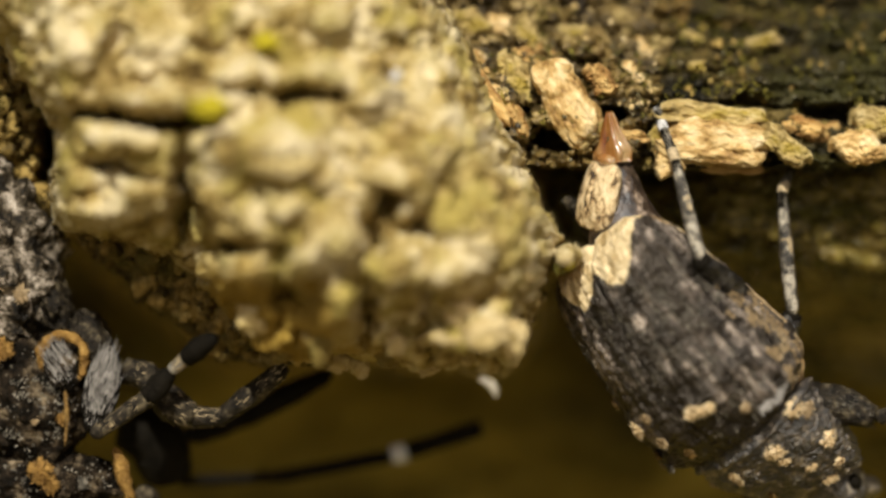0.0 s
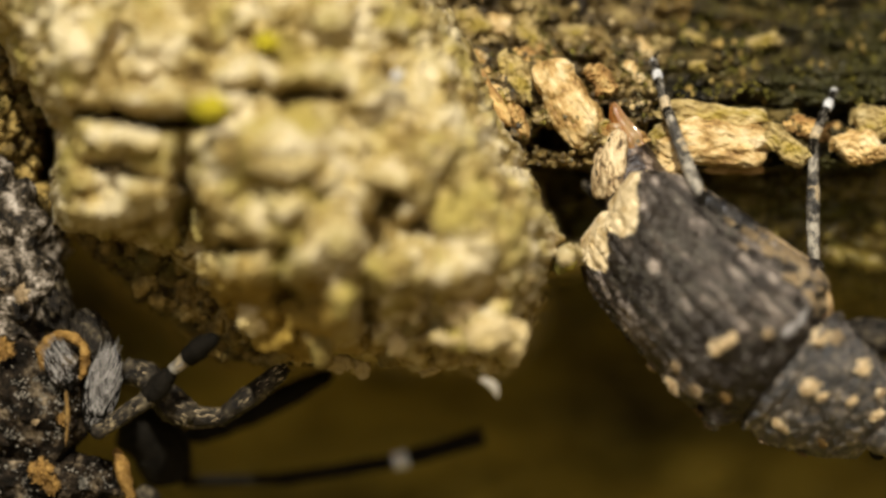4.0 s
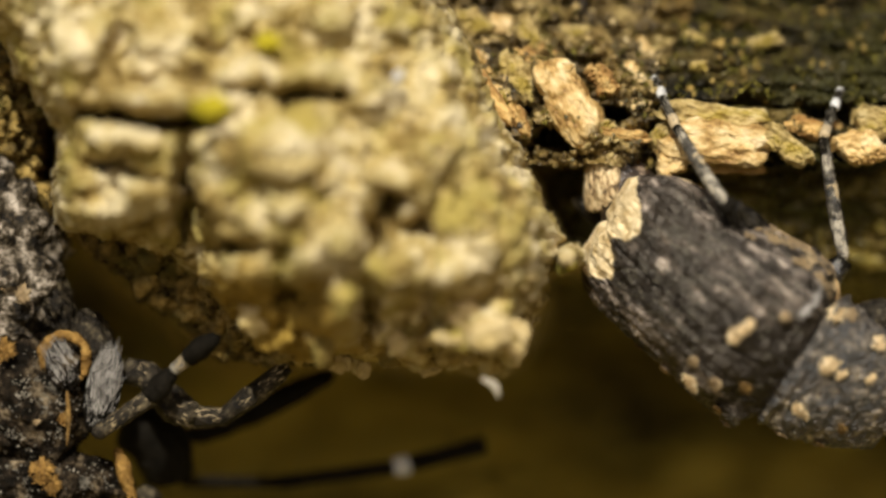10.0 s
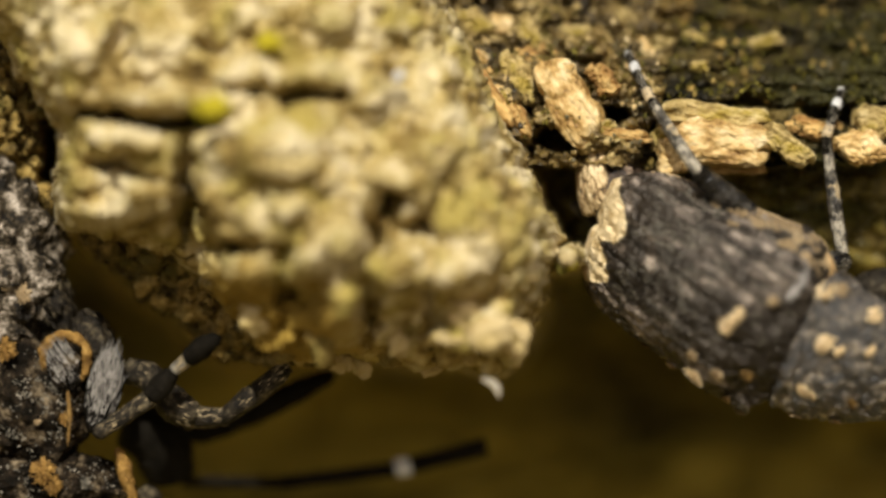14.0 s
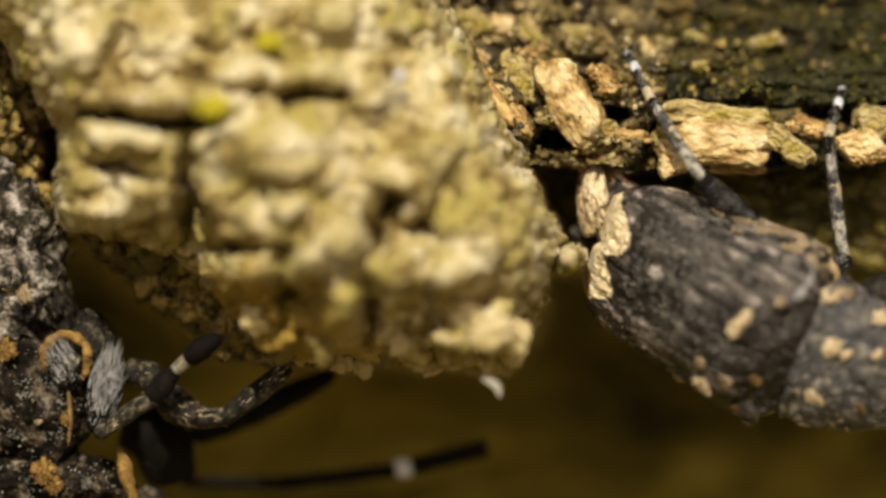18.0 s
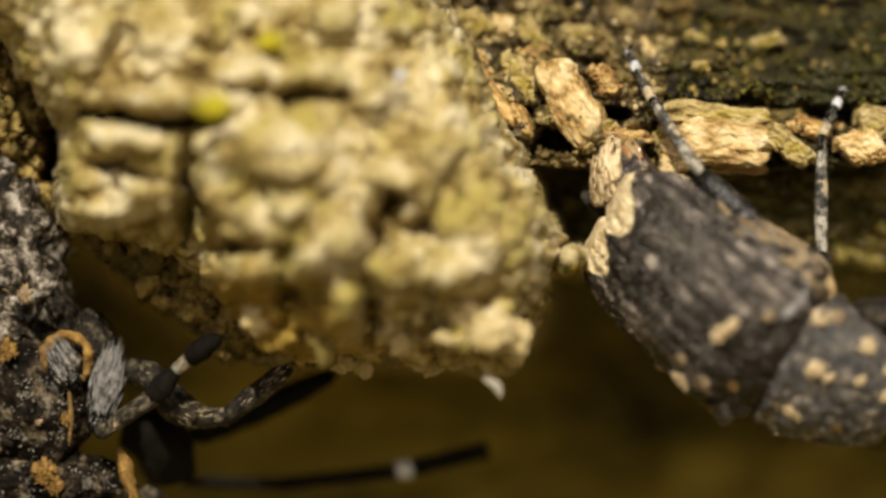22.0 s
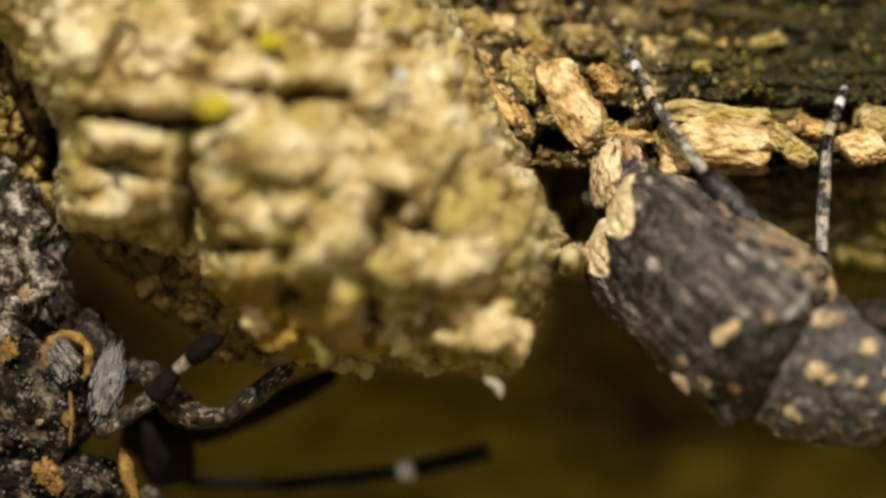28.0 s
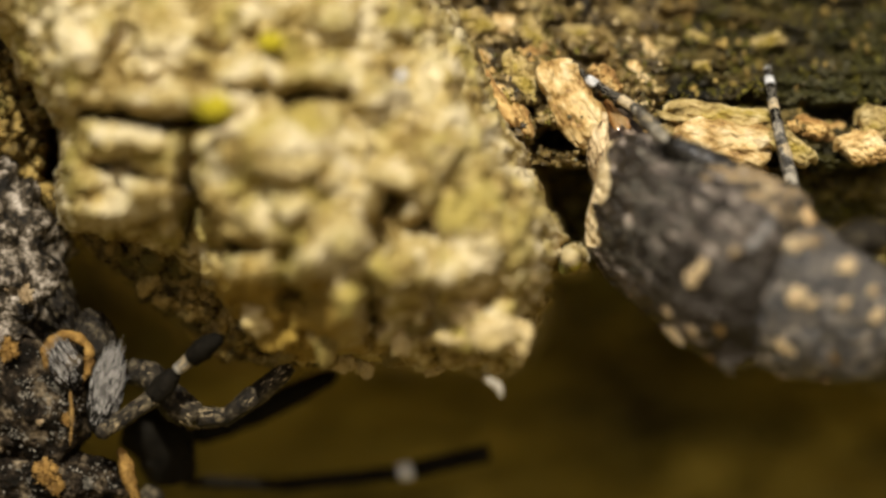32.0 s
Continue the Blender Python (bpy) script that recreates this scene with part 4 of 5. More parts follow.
SOOTY = material("sooty_shell", ((0.44, (0.0048, 0.003564, 0.00198)), (0.54, (0.0192, 0.01296, 0.0072)), (0.62, (0.102, 0.0756, 0.0432)), (0.74, (0.312, 0.2376, 0.144))), 0.6, 2.6, 1.0, 9.0, 0.05)
CASES = shell_with_patch()

weevil = tagged(new("weevil"), "dark grey scaled weevil with cream tail, laying eggs in the bark", "weevil")
weevil.empty_display_size = 0.001
for side in (1, -1):
    part("wing_case", mesh_of(*wing_case(side)), CASES, weevil, "ribbed dark grey wing case with cream tip")


def case_rim(side):
    """The thickened lower edge of a wing case."""
    x = np.linspace(-1.9, 2.25, 60)
    a = radians(116)
    p = np.array([back_point(q, a, side, 0.03) for q in x])
    return tube(p, 0.035 + 0.02 * grain(x * 3, 0 * x, 0 * x + side), 10, 0.3, 3.0)


for side in (1, -1):
    part("case_rim", mesh_of(*case_rim(side)), TAN, weevil, "tan scaled lower rim of the wing case")
part("belly", mesh_of(*belly()), FLANK, weevil, "dark belly with tan scale stripes")
prothorax_ob = part("prothorax", mesh_of(*prothorax()), SPECKLED, weevil, "dark speckled prothorax", spot(NECK))


def on_thorax(p):
    return tuple(np.array(p) - NECK)


hv, hf = pebble(0.62, 0.52, 0.46, 0.08, 3.0, 2.0, 20, 1.2)
part("head", mesh_of(hv, hf), SPECKLED, prothorax_ob, place=spot(on_thorax((4.55, 0, -0.85)), 0, 35, 0))
rv, rf = pebble(0.55, 0.38, 0.22, 0.08, 5.0, 2.0, 18, 1.5)
part("snout", mesh_of(rv, rf), SPECKLED, prothorax_ob, "flat dark snout", place=spot(on_thorax((4.95, 0, -1.3)), 0, 55, 0))
for side in (1, -1):
    ev, ef = pebble(0.16, 0.13, 0.16, 0.02, 1.0, 1.0, 14)
    part("eye", mesh_of(ev, ef), BLACK, prothorax_ob, place=spot(on_thorax((4.62, side * 0.5, -0.72))))


def put_tuft(p, n, r, tall, seed, mat, count=70, body=None, long=1.0, turn=0.0):
    m = Vector(n).to_track_quat("Z", "X").to_matrix().to_4x4() @ pose(0, 0, 0, 0, 0, turn)
    m.translation = Vector(p) * MM
    v, f = tuft(r, tall, seed, count)
    v = v * (long, 1.0, 1.0)
    return tagged(part("scale_tuft", mesh_of(v, f), mat, body or weevil, place=m), kind="stuff")


def back_tuft(x, a, side, r, tall, seed, mat, count=70, lift=0.05, long=1.0, turn=0.0):
    put_tuft(back_point(x, a, side, lift), (-0.05, side * math.sin(a), math.cos(a)), r, tall, seed, mat, count, None, long, turn)


def thorax_tuft(x, a, r, tall, seed, mat, count=60, lift=0.02):
    put_tuft(thorax_point(np.array(x), np.array(a), lift), (0.2, math.sin(a), math.cos(a)), r, tall, seed, mat, count, prothorax_ob)


# cream and rusty tufts of the wing cases
for i, (x, a, side, r, tall, mat) in enumerate(((1.15, 0.17, 1, 0.15, 0.10, CREAM), (1.20, 0.25, 1, 0.12, 0.08, CREAM), (1.25, 0.33, 1, 0.12, 0.09, CREAM), (0.89, 0.65, -1, 0.17, 0.10, CREAM), (1.02, 0.72, -1, 0.09, 0.08, CREAM),
                                                (1.34, 0.42, -1, 0.13, 0.09, TAN), (0.75, 0.36, -1, 0.11, 0.07, TAN), (1.72, 0.60, 1, 0.10, 0.08, TAN), (1.85, 0.30, -1, 0.12, 0.07, RUST), (1.62, 0.86, -1, 0.11, 0.07, RUST),
                                                (0.30, 1.02, -1, 0.10, 0.06, RUST), (-0.4, 1.20, -1, 0.10, 0.05, RUST), (1.9, 1.15, -1, 0.12, 0.06, TAN))):
    back_tuft(x, a, side, r, tall, 11 + i, mat, 70 if r > 0.12 else 40, 0.10 if mat in (CREAM, TAN) else 0.05)
# pale ridge on each shoulder
for side in (1, -1):
    back_tuft(2.0, 0.90, side, 0.09, 0.10, 30 + side, SILVER if side > 0 else GREY, 60, 0.12, 3.2, 0)
# tufts of the prothorax
for i, (x, a, r, mat) in enumerate(((0.33, 0.36, 0.17, CREAM), (0.45, 0.34, 0.11, CREAM), (0.32, -0.42, 0.14, CREAM), (0.39, -0.46, 0.11, CREAM), (0.66, 0.52, 0.11, CREAM), (0.70, -0.50, 0.12, RUST), (0.88, 0.50, 0.14, CREAM),
                                    (0.12, 1.15, 0.20, CREAM), (0.22, 1.30, 0.16, TAN), (0.55, 1.15, 0.16, CREAM), (0.30, -1.2, 0.14, TAN), (0.62, -1.15, 0.12, RUST), (0.80, 0.95, 0.10, DAPPLED))):
    thorax_tuft(x, a, r, r * 0.40, 60 + i, mat, 110, 0.03)

# scattered lying scales on the back
def scale_coat():
    rng = np.random.RandomState(5)
    vs, fs, n = [], [], 0
    for _ in range(1700):
        side = rng.choice((-1, 1))
        x, a = rng.uniform(-1.35, 2.2), rng.uniform(0.03, 1.6)
        if rng.uniform() < 0.45 * float(mix01(-0.2, 1.2, x)):
            continue
        if grain(np.array(x * 1.3), np.array(a * 2.0), np.array(side * 3.0)) < -0.12:
            continue
        p = back_point(x, a, side, 0.012)
        nrm = np.array([-0.1, side * math.sin(a), math.cos(a) + 0.05])
        nrm /= np.linalg.norm(nrm)
        t = np.array([-1.0, 0, 0]) + rng.normal(size=3) * 0.25
        t -= nrm * (t @ nrm)
        t /= np.linalg.norm(t)
        s = np.cross(t, nrm)
        l, w = rng.uniform(0.05, 0.18), rng.uniform(0.008, 0.018)
        lift = nrm * rng.uniform(0.01, 0.04)
        vs += [p - s * w, p + s * w, p + t * l * 0.7 + s * w * 0.8 + lift, p + t * l + lift, p + t * l * 0.7 - s * w * 0.8 + lift]
        fs.append((n, n + 1, n + 2, n + 3, n + 4))
        n += 5
    return np.array(vs), fs


def thorax_dust():
    """Small pale scales strewn in clumps over the prothorax."""
    rng = np.random.RandomState(33)
    vs, fs, n = [], [], 0
    base, tri = pebble(1, 1, 0.6, 0.0, 0, 1, 5)
    for _ in range(1000):
        x, a = rng.uniform(0.03, 0.97), rng.uniform(-1.7, 1.7)
        if grain(np.array(x * 6.0), np.array(a * 2.4), np.array(3.0)) < 0.12:
            continue
        p = thorax_point(np.array(x), np.array(a), 0.035)
        vs.append(base * rng.uniform(0.008, 0.022) * rng.uniform(0.6, 1.8, 3) + p)
        fs += [tuple(f + n) for f in tri]
        n += len(base)
    return np.concatenate(vs), fs


tagged(part("scale_dusting", mesh_of(*thorax_dust()), GREY, prothorax_ob, "tiny pale scale flecks"), kind="stuff")
tagged(part("scale_coat", mesh_of(*scale_coat()), GREY, weevil, "fine grey lying scales"), kind="stuff")

def margin_scales():
    """Patches of tan scales along the outer edges of the wing cases."""
    rng = np.random.RandomState(21)
    vs, fs, n = [], [], 0
    for _ in range(3600):
        side = rng.choice((-1, 1))
        x = rng.uniform(-0.6, 2.25)
        a = rng.uniform(1.30, 2.02)
        if grain(np.array(x * 2.2), np.array(a * 4.0), np.array(side * 2.0 + 7)) < (0.08 if side > 0 else 0.2) + 0.5 * abs(a - 1.70) - 0.14 * (x > 0.2):
            continue
        p = back_point(x, a, side, 0.02)
        nrm = np.array([0, side * math.sin(a), math.cos(a) + 0.05])
        t = np.array([-1.0, 0, 0]) + rng.normal(size=3) * 0.4
        t -= nrm * (t @ nrm)
        t /= np.linalg.norm(t)
        s = np.cross(t, nrm)
        l, q = rng.uniform(0.06, 0.12), rng.uniform(0.02, 0.035)
        lift = nrm * rng.uniform(0.01, 0.05)
        vs += [p - s * q, p + s * q, p + t * l * 0.7 + s * q * 0.8 + lift, p + t * l + lift, p + t * l * 0.7 - s * q * 0.8 + lift]
        fs.append((n, n + 1, n + 2, n + 3, n + 4))
        n += 5
    return np.array(vs), fs


tagged(part("scale_fringe", mesh_of(*margin_scales()), TAN, weevil, "patchy tan scales along the wing case edges"), kind="stuff")

# tail: last abdomen ring, cream end plate, amber egg tube
tv, tf = tube(np.array([[-1.3, 0.10, -0.50], [-1.9, 0.20, -0.66], [-2.3, 0.34, -0.80], [-2.7, 0.52, -0.98], [-3.0, 0.70, -1.16], [-3.25, 0.86, -1.32]]), (0.95, 0.84, 0.68, 0.50, 0.36, 0.16), 28, 0.06, 2.0)
part("abdomen_tip", mesh_of(tv, tf), GLOSSY, weevil, "glossy dark abdomen ring")


def end_plate():
    n = 40
    r, a = np.meshgrid(np.linspace(0, 1, 16), np.linspace(0, 2 * np.pi, n, endpoint=False), indexing="ij")
    q = (np.abs(np.cos(a)) ** 3.6 + np.abs(np.sin(a)) ** 3.6) ** (-1 / 3.6)
    x, y = 0.69 * r * q * np.cos(a), 0.54 * r * q * np.sin(a) * (1 - 0.10 * np.cos(a))
    z = 0.20 * (1 - r ** 2.2) + 0.03 * grain(x * 7, y * 9, 0 * x) * (r < 0.99) - 0.05 * np.exp(-(y / 0.03) ** 2) * (r < 0.9)
    top = np.stack([x, y, z], -1).reshape(-1, 3)
    under = top * (0.97, 0.97, 0) + (0, 0, -0.14)
    f = np.concatenate([quads(16, n, True), quads(16, n, True)[:, ::-1] + 16 * n])
    rim = [(15 * n + j, 15 * n + (j + 1) % n, 31 * n + (j + 1) % n, 31 * n + j) for j in range(n)]
    return np.concatenate([top, under]), [tuple(q) for q in f] + rim


axis = Vector((-0.59, 0.65, -0.48)).normalized()
face = Vector((-0.71, -0.05, 0.70))
face = (face - axis * face.dot(axis)).normalized()
cross = face.cross(axis)
PLATE_AT = Vector((-3.08, 0.38, -0.57))
basis = Matrix((axis, cross, face)).transposed().to_4x4()
basis.translation = (PLATE_AT - face * 0.06) * MM
part("tail_plate", mesh_of(*end_plate()), DAPPLED, weevil, "cream tail plate with dark flecks", basis)
vv, ff = pebble(0.12, 0.27, 0.17, 0.10, 8.0, 2.0, 22)
hood = basis.copy()
hood.translation = (PLATE_AT + axis * 0.70 - face * 0.08) * MM
part("tail_hood", mesh_of(vv, ff), AMBER, weevil, "glossy brown hood over the tail plate", hood)
def sheath(length, radii, folds):
    """A soft folded tube along +x, open folds running lengthwise."""
    n, m = 24, 48
    s, a = np.meshgrid(np.linspace(0, 1, n), np.linspace(0, 2 * np.pi, m, endpoint=False), indexing="ij")
    r = np.interp(s, np.linspace(0, 1, len(radii)), radii) * (1 + 0.20 * np.cos(folds * a + 2.5 * s) + 0.16 * grain(s * 4, np.cos(a) * 2, np.sin(a) * 2))
    v = np.stack([length * s, r * np.cos(a) * 1.4, r * np.sin(a) * 0.7], -1).reshape(-1, 3)
    return v, [tuple(q) for q in quads(n, m, True)] + [tuple(range(m)), tuple((n - 1) * m + np.arange(m)[::-1])]


egg_tube = part("egg_tube", mesh_of(*sheath(1.0, (0.24, 0.27, 0.24, 0.18, 0.13, 0.09, 0.04), 6)), AMBER, weevil, "glossy folded amber egg-laying tube")

HIPS = {"hind": Vector((0.32, 1.38, -0.66)), "middle": Vector((1.75, 0.80, -1.05))}
left_hind = leg(weevil, "hind", 1, *LEG_LENGTHS["hind"], 1.0)
left_middle = leg(weevil, "middle", 1, *LEG_LENGTHS["middle"], 5.0)


def aim(p, q, up=(0, 0, 1)):
    """A pose at p whose x axis points to q (mm)."""
    x = (Vector(q) - Vector(p)).normalized()
    z = Vector(up) - x * x.dot(Vector(up))
    if z.length < 1e-4:
        z = Vector((0, 1, 0)) - x * x.y
    z.normalize()
    m = Matrix((x, z.cross(x), z)).transposed().to_4x4()
    m.translation = Vector(p) * MM
    return m


# legs that hold still against the body; the front pair moves with the prothorax
for name, body, pts, seed in (("front", prothorax_ob, ((2.55, 0.95, -0.75), (3.75, 1.95, -0.60), (4.3, 3.6, -0.9)), 9.0), ("front", prothorax_ob, ((2.6, -0.8, -1.0), (3.6, -1.3, -1.6), (4.6, -1.0, -3.0)), 12.0),
                              ("middle", weevil, ((1.85, -0.7, -0.95), (1.6, -1.2, -1.9), (1.0, -0.8, -3.4)), 15.0), ("hind", weevil, ((0.2, -0.8, -0.95), (-1.5, -0.9, -1.5), (-3.3, -0.5, -1.0)), 18.0)):
    p = [Vector(on_thorax(q)) if body is prothorax_ob else Vector(q) for q in pts]
    a, b = (p[1] - p[0]).length, (p[2] - p[1]).length
    o = limb_part(name + "_thigh", a, 0.24, 0.22, 0.14, seed, DARKLEG, body)
    o.matrix_basis = aim(p[0], p[1])
    o = limb_part(name + "_shin", b, 0.16, 0.12, 0.02, seed + 1, DARKLEG, body)
    o.matrix_basis = aim(p[1], p[2])

# ---- the second weevil, resting beside the knob ----
rest = tagged(new("weevil"), "dark resting weevil with grey lumpy back and rusty tufts", "weevil")
rest.matrix_basis = spot(at(60, 640, 1.0))
REST_INV = Vector(at(60, 640, 1.0))


def rp(u, v, y=0.0):
    return np.array(at(u, v, y)) - np.array(REST_INV)


def rest_lump(name, u, v, y, ru, rv, ry, mat, turn=0.0, rough=0.12, freq=2.2, seed=0.0, label="", n=30, box=1.0, knobs=0.0):
    vs, fs = pebble(ru * PITCH, ry, rv * PITCH, rough, seed, freq, n, box)
    if knobs:
        d = vs / np.linalg.norm(vs, axis=1)[:, None]
        f1, f2 = cells(vs[:, 0] * 1.9 + 0.3 * grain(vs[:, 0], vs[:, 1], vs[:, 2]), vs[:, 2] * 1.7, 17)
        vs = vs + d * (knobs * mix01(0.55, 0.2, f1) - knobs * 1.1 * mix01(0.16, 0.02, f1) + 0.05 * octaves(vs[:, 0] * 5, vs[:, 1] * 5, vs[:, 2] * 5, 3))[:, None]
    p = rp(u, v, y)
    return part(name, mesh_of(vs, fs), mat, rest, label, spot(p, 0, turn, 0))


def rest_limb(name, pts, radii, mat, label="", rough=0.12, seed=0.0):
    p = np.array([rp(*q) for q in pts])
    s = np.linspace(0, 1, 4 * len(p))
    k = np.linspace(0, 1, len(p))
    line = np.stack([np.interp(s, k, p[:, i]) for i in range(3)], 1)
    r = np.interp(s, k, np.array(radii) * PITCH)
    r[0] *= 0.5
    r[-1] *= 0.5
    ob = part(name, mesh_of(*tube(line, r, 16, rough, seed)), DARKLEG if mat is LEGS else mat, rest, label)
    if mat in (LEGS, GREY, GOLD):
        rng = np.random.RandomState(int(seed * 7))
        vs, fs, n = [], [], 0
        for _ in range(170):
            k = rng.randint(0, len(line) - 1)
            t = line[k + 1] - line[k]
            c = line[k] + t * rng.uniform()
            t /= np.linalg.norm(t)
            o = np.cross(t, rng.normal(size=3))
            o /= np.linalg.norm(o)
            q = np.cross(t, o)
            b = c + o * r[k] * 0.95
            tip = b + t * 0.14 + o * 0.03
            vs.append(np.array([b - q * 0.012, b + q * 0.012, tip]))
            fs.append((n, n + 1, n + 2))
            n += 3
        tagged(part("bristles", mesh_of(np.concatenate(vs), fs), mat if mat is GOLD else DUST, ob, "short pale bristles"), kind="stuff")
    return ob


rest_lump("wing_case", -60, 470, 1.5, 172, 205, 1.6, MOTTLED, -14, 0.06, 2.0, 1.0, "grey lumpy wing case", 100, 1.0, 0.24)
rest_lump("shoulder_fold", 92, 520, 1.2, 34, 90, 0.7, DARKLEG, -22, 0.16, 2.6, 2.0, "", 40)
rest_lump("prothorax", 50, 712, 1.0, 112, 122, 1.1, SOOTY, 0, 0.12, 3.0, 4.0, "black prothorax with white flecks", 70)
rest_lump("head", 80, 856, 1.0, 150, 60, 0.9, SOOTY, 4, 0.16, 3.0, 7.0, "dark speckled head", 60)
ring_hair = rest_lump("ring_hair", 113, 650, 0.0, 30, 44, 0.28, SOOTY, -15, 0.25, 5.0, 9.0, "grey hair inside the rusty ring")
hip = rest_lump("hip", 182, 692, 0.2, 32, 78, 0.50, BLACK, 12, 0.08, 3.0, 11.0, "grey silky-haired hip", 40)
rest_lump("shoulder", 165, 606, 0.9, 38, 60, 0.6, DARKLEG, -20, 0.14, 3.0, 12.0)
rest_limb("antenna_base", ((165, 772, -0.1), (205, 745, -0.1), (268, 702, -0.1)), (13, 15, 17), LEGS, "dark antenna segment with grey stripes", 0.14, 2.0)
rest_limb("antenna_joint", ((262, 708, -0.1), (288, 678, -0.2), (305, 657, -0.3)), (19, 21, 13), BLACK, "", 0.1, 3.0)
rest_limb("antenna_band", ((304, 658, -0.3), (318, 646, -0.35), (332, 634, -0.4)), (11, 12, 13), GREY, "grey-haired band", 0.1, 4.0)
rest_limb("antenna_tip", ((328, 638, -0.4), (355, 616, -0.6), (386, 596, -0.8)), (15, 21, 12), BLACK, "black blunt tip", 0.12, 5.0)
rest_limb("front_thigh", ((215, 655, 1.0), (260, 665, 0.9), (310, 720, 0.7), (350, 738, 0.7)), (24, 26, 32, 20), LEGS, "", 0.15, 6.0)
rest_limb("front_shin", ((335, 738, 0.8), (395, 738, 0.8), (440, 705, 0.6), (510, 650, 0.4)), (22, 16, 20, 17), LEGS, "", 0.15, 7.0)
rest_limb("middle_thigh", ((225, 745, 2.2), (285, 785, 2.6), (300, 850, 3.0)), (44, 56, 44), BLACK, "", 0.12, 8.0)
rest_limb("cheek", ((206, 792, 0.6), (214, 820, 0.55), (222, 850, 0.6), (234, 884, 0.7)), (6, 13, 12, 8), GOLD, "rusty cheek scales", 0.6, 9.0)
rest_limb("hind_shin", ((330, 772, 3.5), (440, 735, 3.5), (520, 695, 3.2), (590, 660, 3.0)), (24, 22, 22, 14), BLACK, "", 0.15, 14.0)
rest_limb("mouth_brush", ((250, 900, 1.8), (272, 862, 1.8)), (30, 20), DARKLEG, "dark grey mouth brush", 0.15, 10.0)
rest_limb("brow_bristle", ((118, 692, -0.2), (122, 735, -0.25), (118, 790, -0.2)), (3, 4.5, 2), RUST, "tan bristle row", 0.3, 11.0)


def rest_hair(ob, u, v, y, ru, rv, ry, lean, count, seed, mat=None):
    """Silky strokes of hair over the front of a lump."""
    rng = np.random.RandomState(seed)
    vs, fs, n = [], [], 0
    for _ in range(count):
        a, q = rng.uniform(0, 2 * math.pi), math.sqrt(rng.uniform(0, 0.85))
        p = np.array([ru * PITCH * q * math.cos(a), -ry * math.sqrt(1 - q * q) * 1.03, rv * PITCH * q * math.sin(a)])
        t = np.array([lean, -0.15, 1.0]) + rng.normal(size=3) * 0.12
        t *= rng.uniform(0.16, 0.42) / np.linalg.norm(t)
        vs.append(np.array([p - (0.006, 0, 0), p + (0.006, 0, 0), p + t]))
        fs.append((n, n + 1, n + 2))
        n += 3
    tagged(part("hair", mesh_of(np.concatenate(vs), fs), SILVER, ob, "silky grey hair"), kind="stuff")


def rest_tuft(u, v, y, r, mat, seed, count=60):
    m = Vector((0, -1, 0.2)).to_track_quat("Z", "X").to_matrix().to_4x4()
    m.translation = Vector(rp(u, v, y)) * MM
    tagged(part("scale_tuft", mesh_of(*tuft(r * PITCH, r * PITCH * 0.7, seed, count)), mat, rest, place=m), kind="stuff")


rest_hair(hip, 182, 692, 0.2, 32, 78, 0.5, 0.1, 420, 3)
rest_hair(ring_hair, 113, 650, 0, 30, 44, 0.28, -0.3, 160, 4)
rest_limb("rusty_ring", [(113 + 38 * math.cos(radians(q)) + 6 * math.sin(radians(2 * q)), 645 - 50 * math.sin(radians(q)), 0.02) for q in range(-60, 200, 20)],
          (3, 6, 8, 9, 10, 9, 8, 8, 9, 10, 9, 7, 3), GOLD, "rusty orange scale ring", 0.7, 13.0)
for i in range(11):
    a = radians(-50 + i * 23)
    rest_tuft(113 + 38 * math.cos(a) + 6 * math.sin(2 * a), 645 - 50 * math.sin(a), -0.02, 5, GOLD if i % 3 else RUST, 200 + i, 40)
for i, (u, v, r, mat) in enumerate(((74, 834, 20, GOLD), (94, 860, 14, GOLD), (10, 619, 16, GOLD), (150, 855, 9, GREY), (112, 742, 9, GOLD), (64, 742, 8, TAN), (6, 505, 8, TAN), (40, 520, 14, TAN))):
    rest_tuft(u, v, -0.05, r, mat, 70 + i)


def rest_flecks():
    """Clumps of pale scales over the dark prothorax and head."""
    rng = np.random.RandomState(9)
    vs, fs, n = [], [], 0
    for _ in range(120):
        a, r = rng.uniform(0, 2 * math.pi), math.sqrt(rng.uniform(0, 0.85))
        low = rng.uniform() < 0.35
        cu, cv = (80 + 140 * r * math.cos(a), 856 + 52 * r * math.sin(a)) if low else (50 + 105 * r * math.cos(a), 712 + 115 * r * math.sin(a))
        for _ in range(rng.randint(2, 9)):
            u, v = cu + rng.normal() * 7, cv + rng.normal() * 6
            q = ((u - 80) / 150) ** 2 + ((v - 856) / 60) ** 2 if low else ((u - 50) / 112) ** 2 + ((v - 712) / 122) ** 2
            if q > 0.95:
                continue
            y = 1.0 - (0.9 if low else 1.1) * math.sqrt(1 - q) * 1.03 - rng.uniform(0, 0.05)
            p = rp(u, v, y)
            t = rng.normal(size=3) * (1, 0.4, 1) + (0.3, -0.3, 0.6)
            t *= rng.uniform(0.03, 0.09) / np.linalg.norm(t)
            w = np.cross(t, (0.2, 1, 0.1))
            w *= rng.uniform(0.012, 0.022) / np.linalg.norm(w)
            vs += [p - w * 0.6, p + t * 0.5 - w, p + t, p + t * 0.5 + w, p + w * 0.6]
            fs.append((n, n + 1, n + 2, n + 3, n + 4))
            n += 5
    return np.array(vs), fs


tagged(part("scale_dusting", mesh_of(*rest_flecks()), GREY, rest, "tiny pale scale flecks"), kind="stuff")

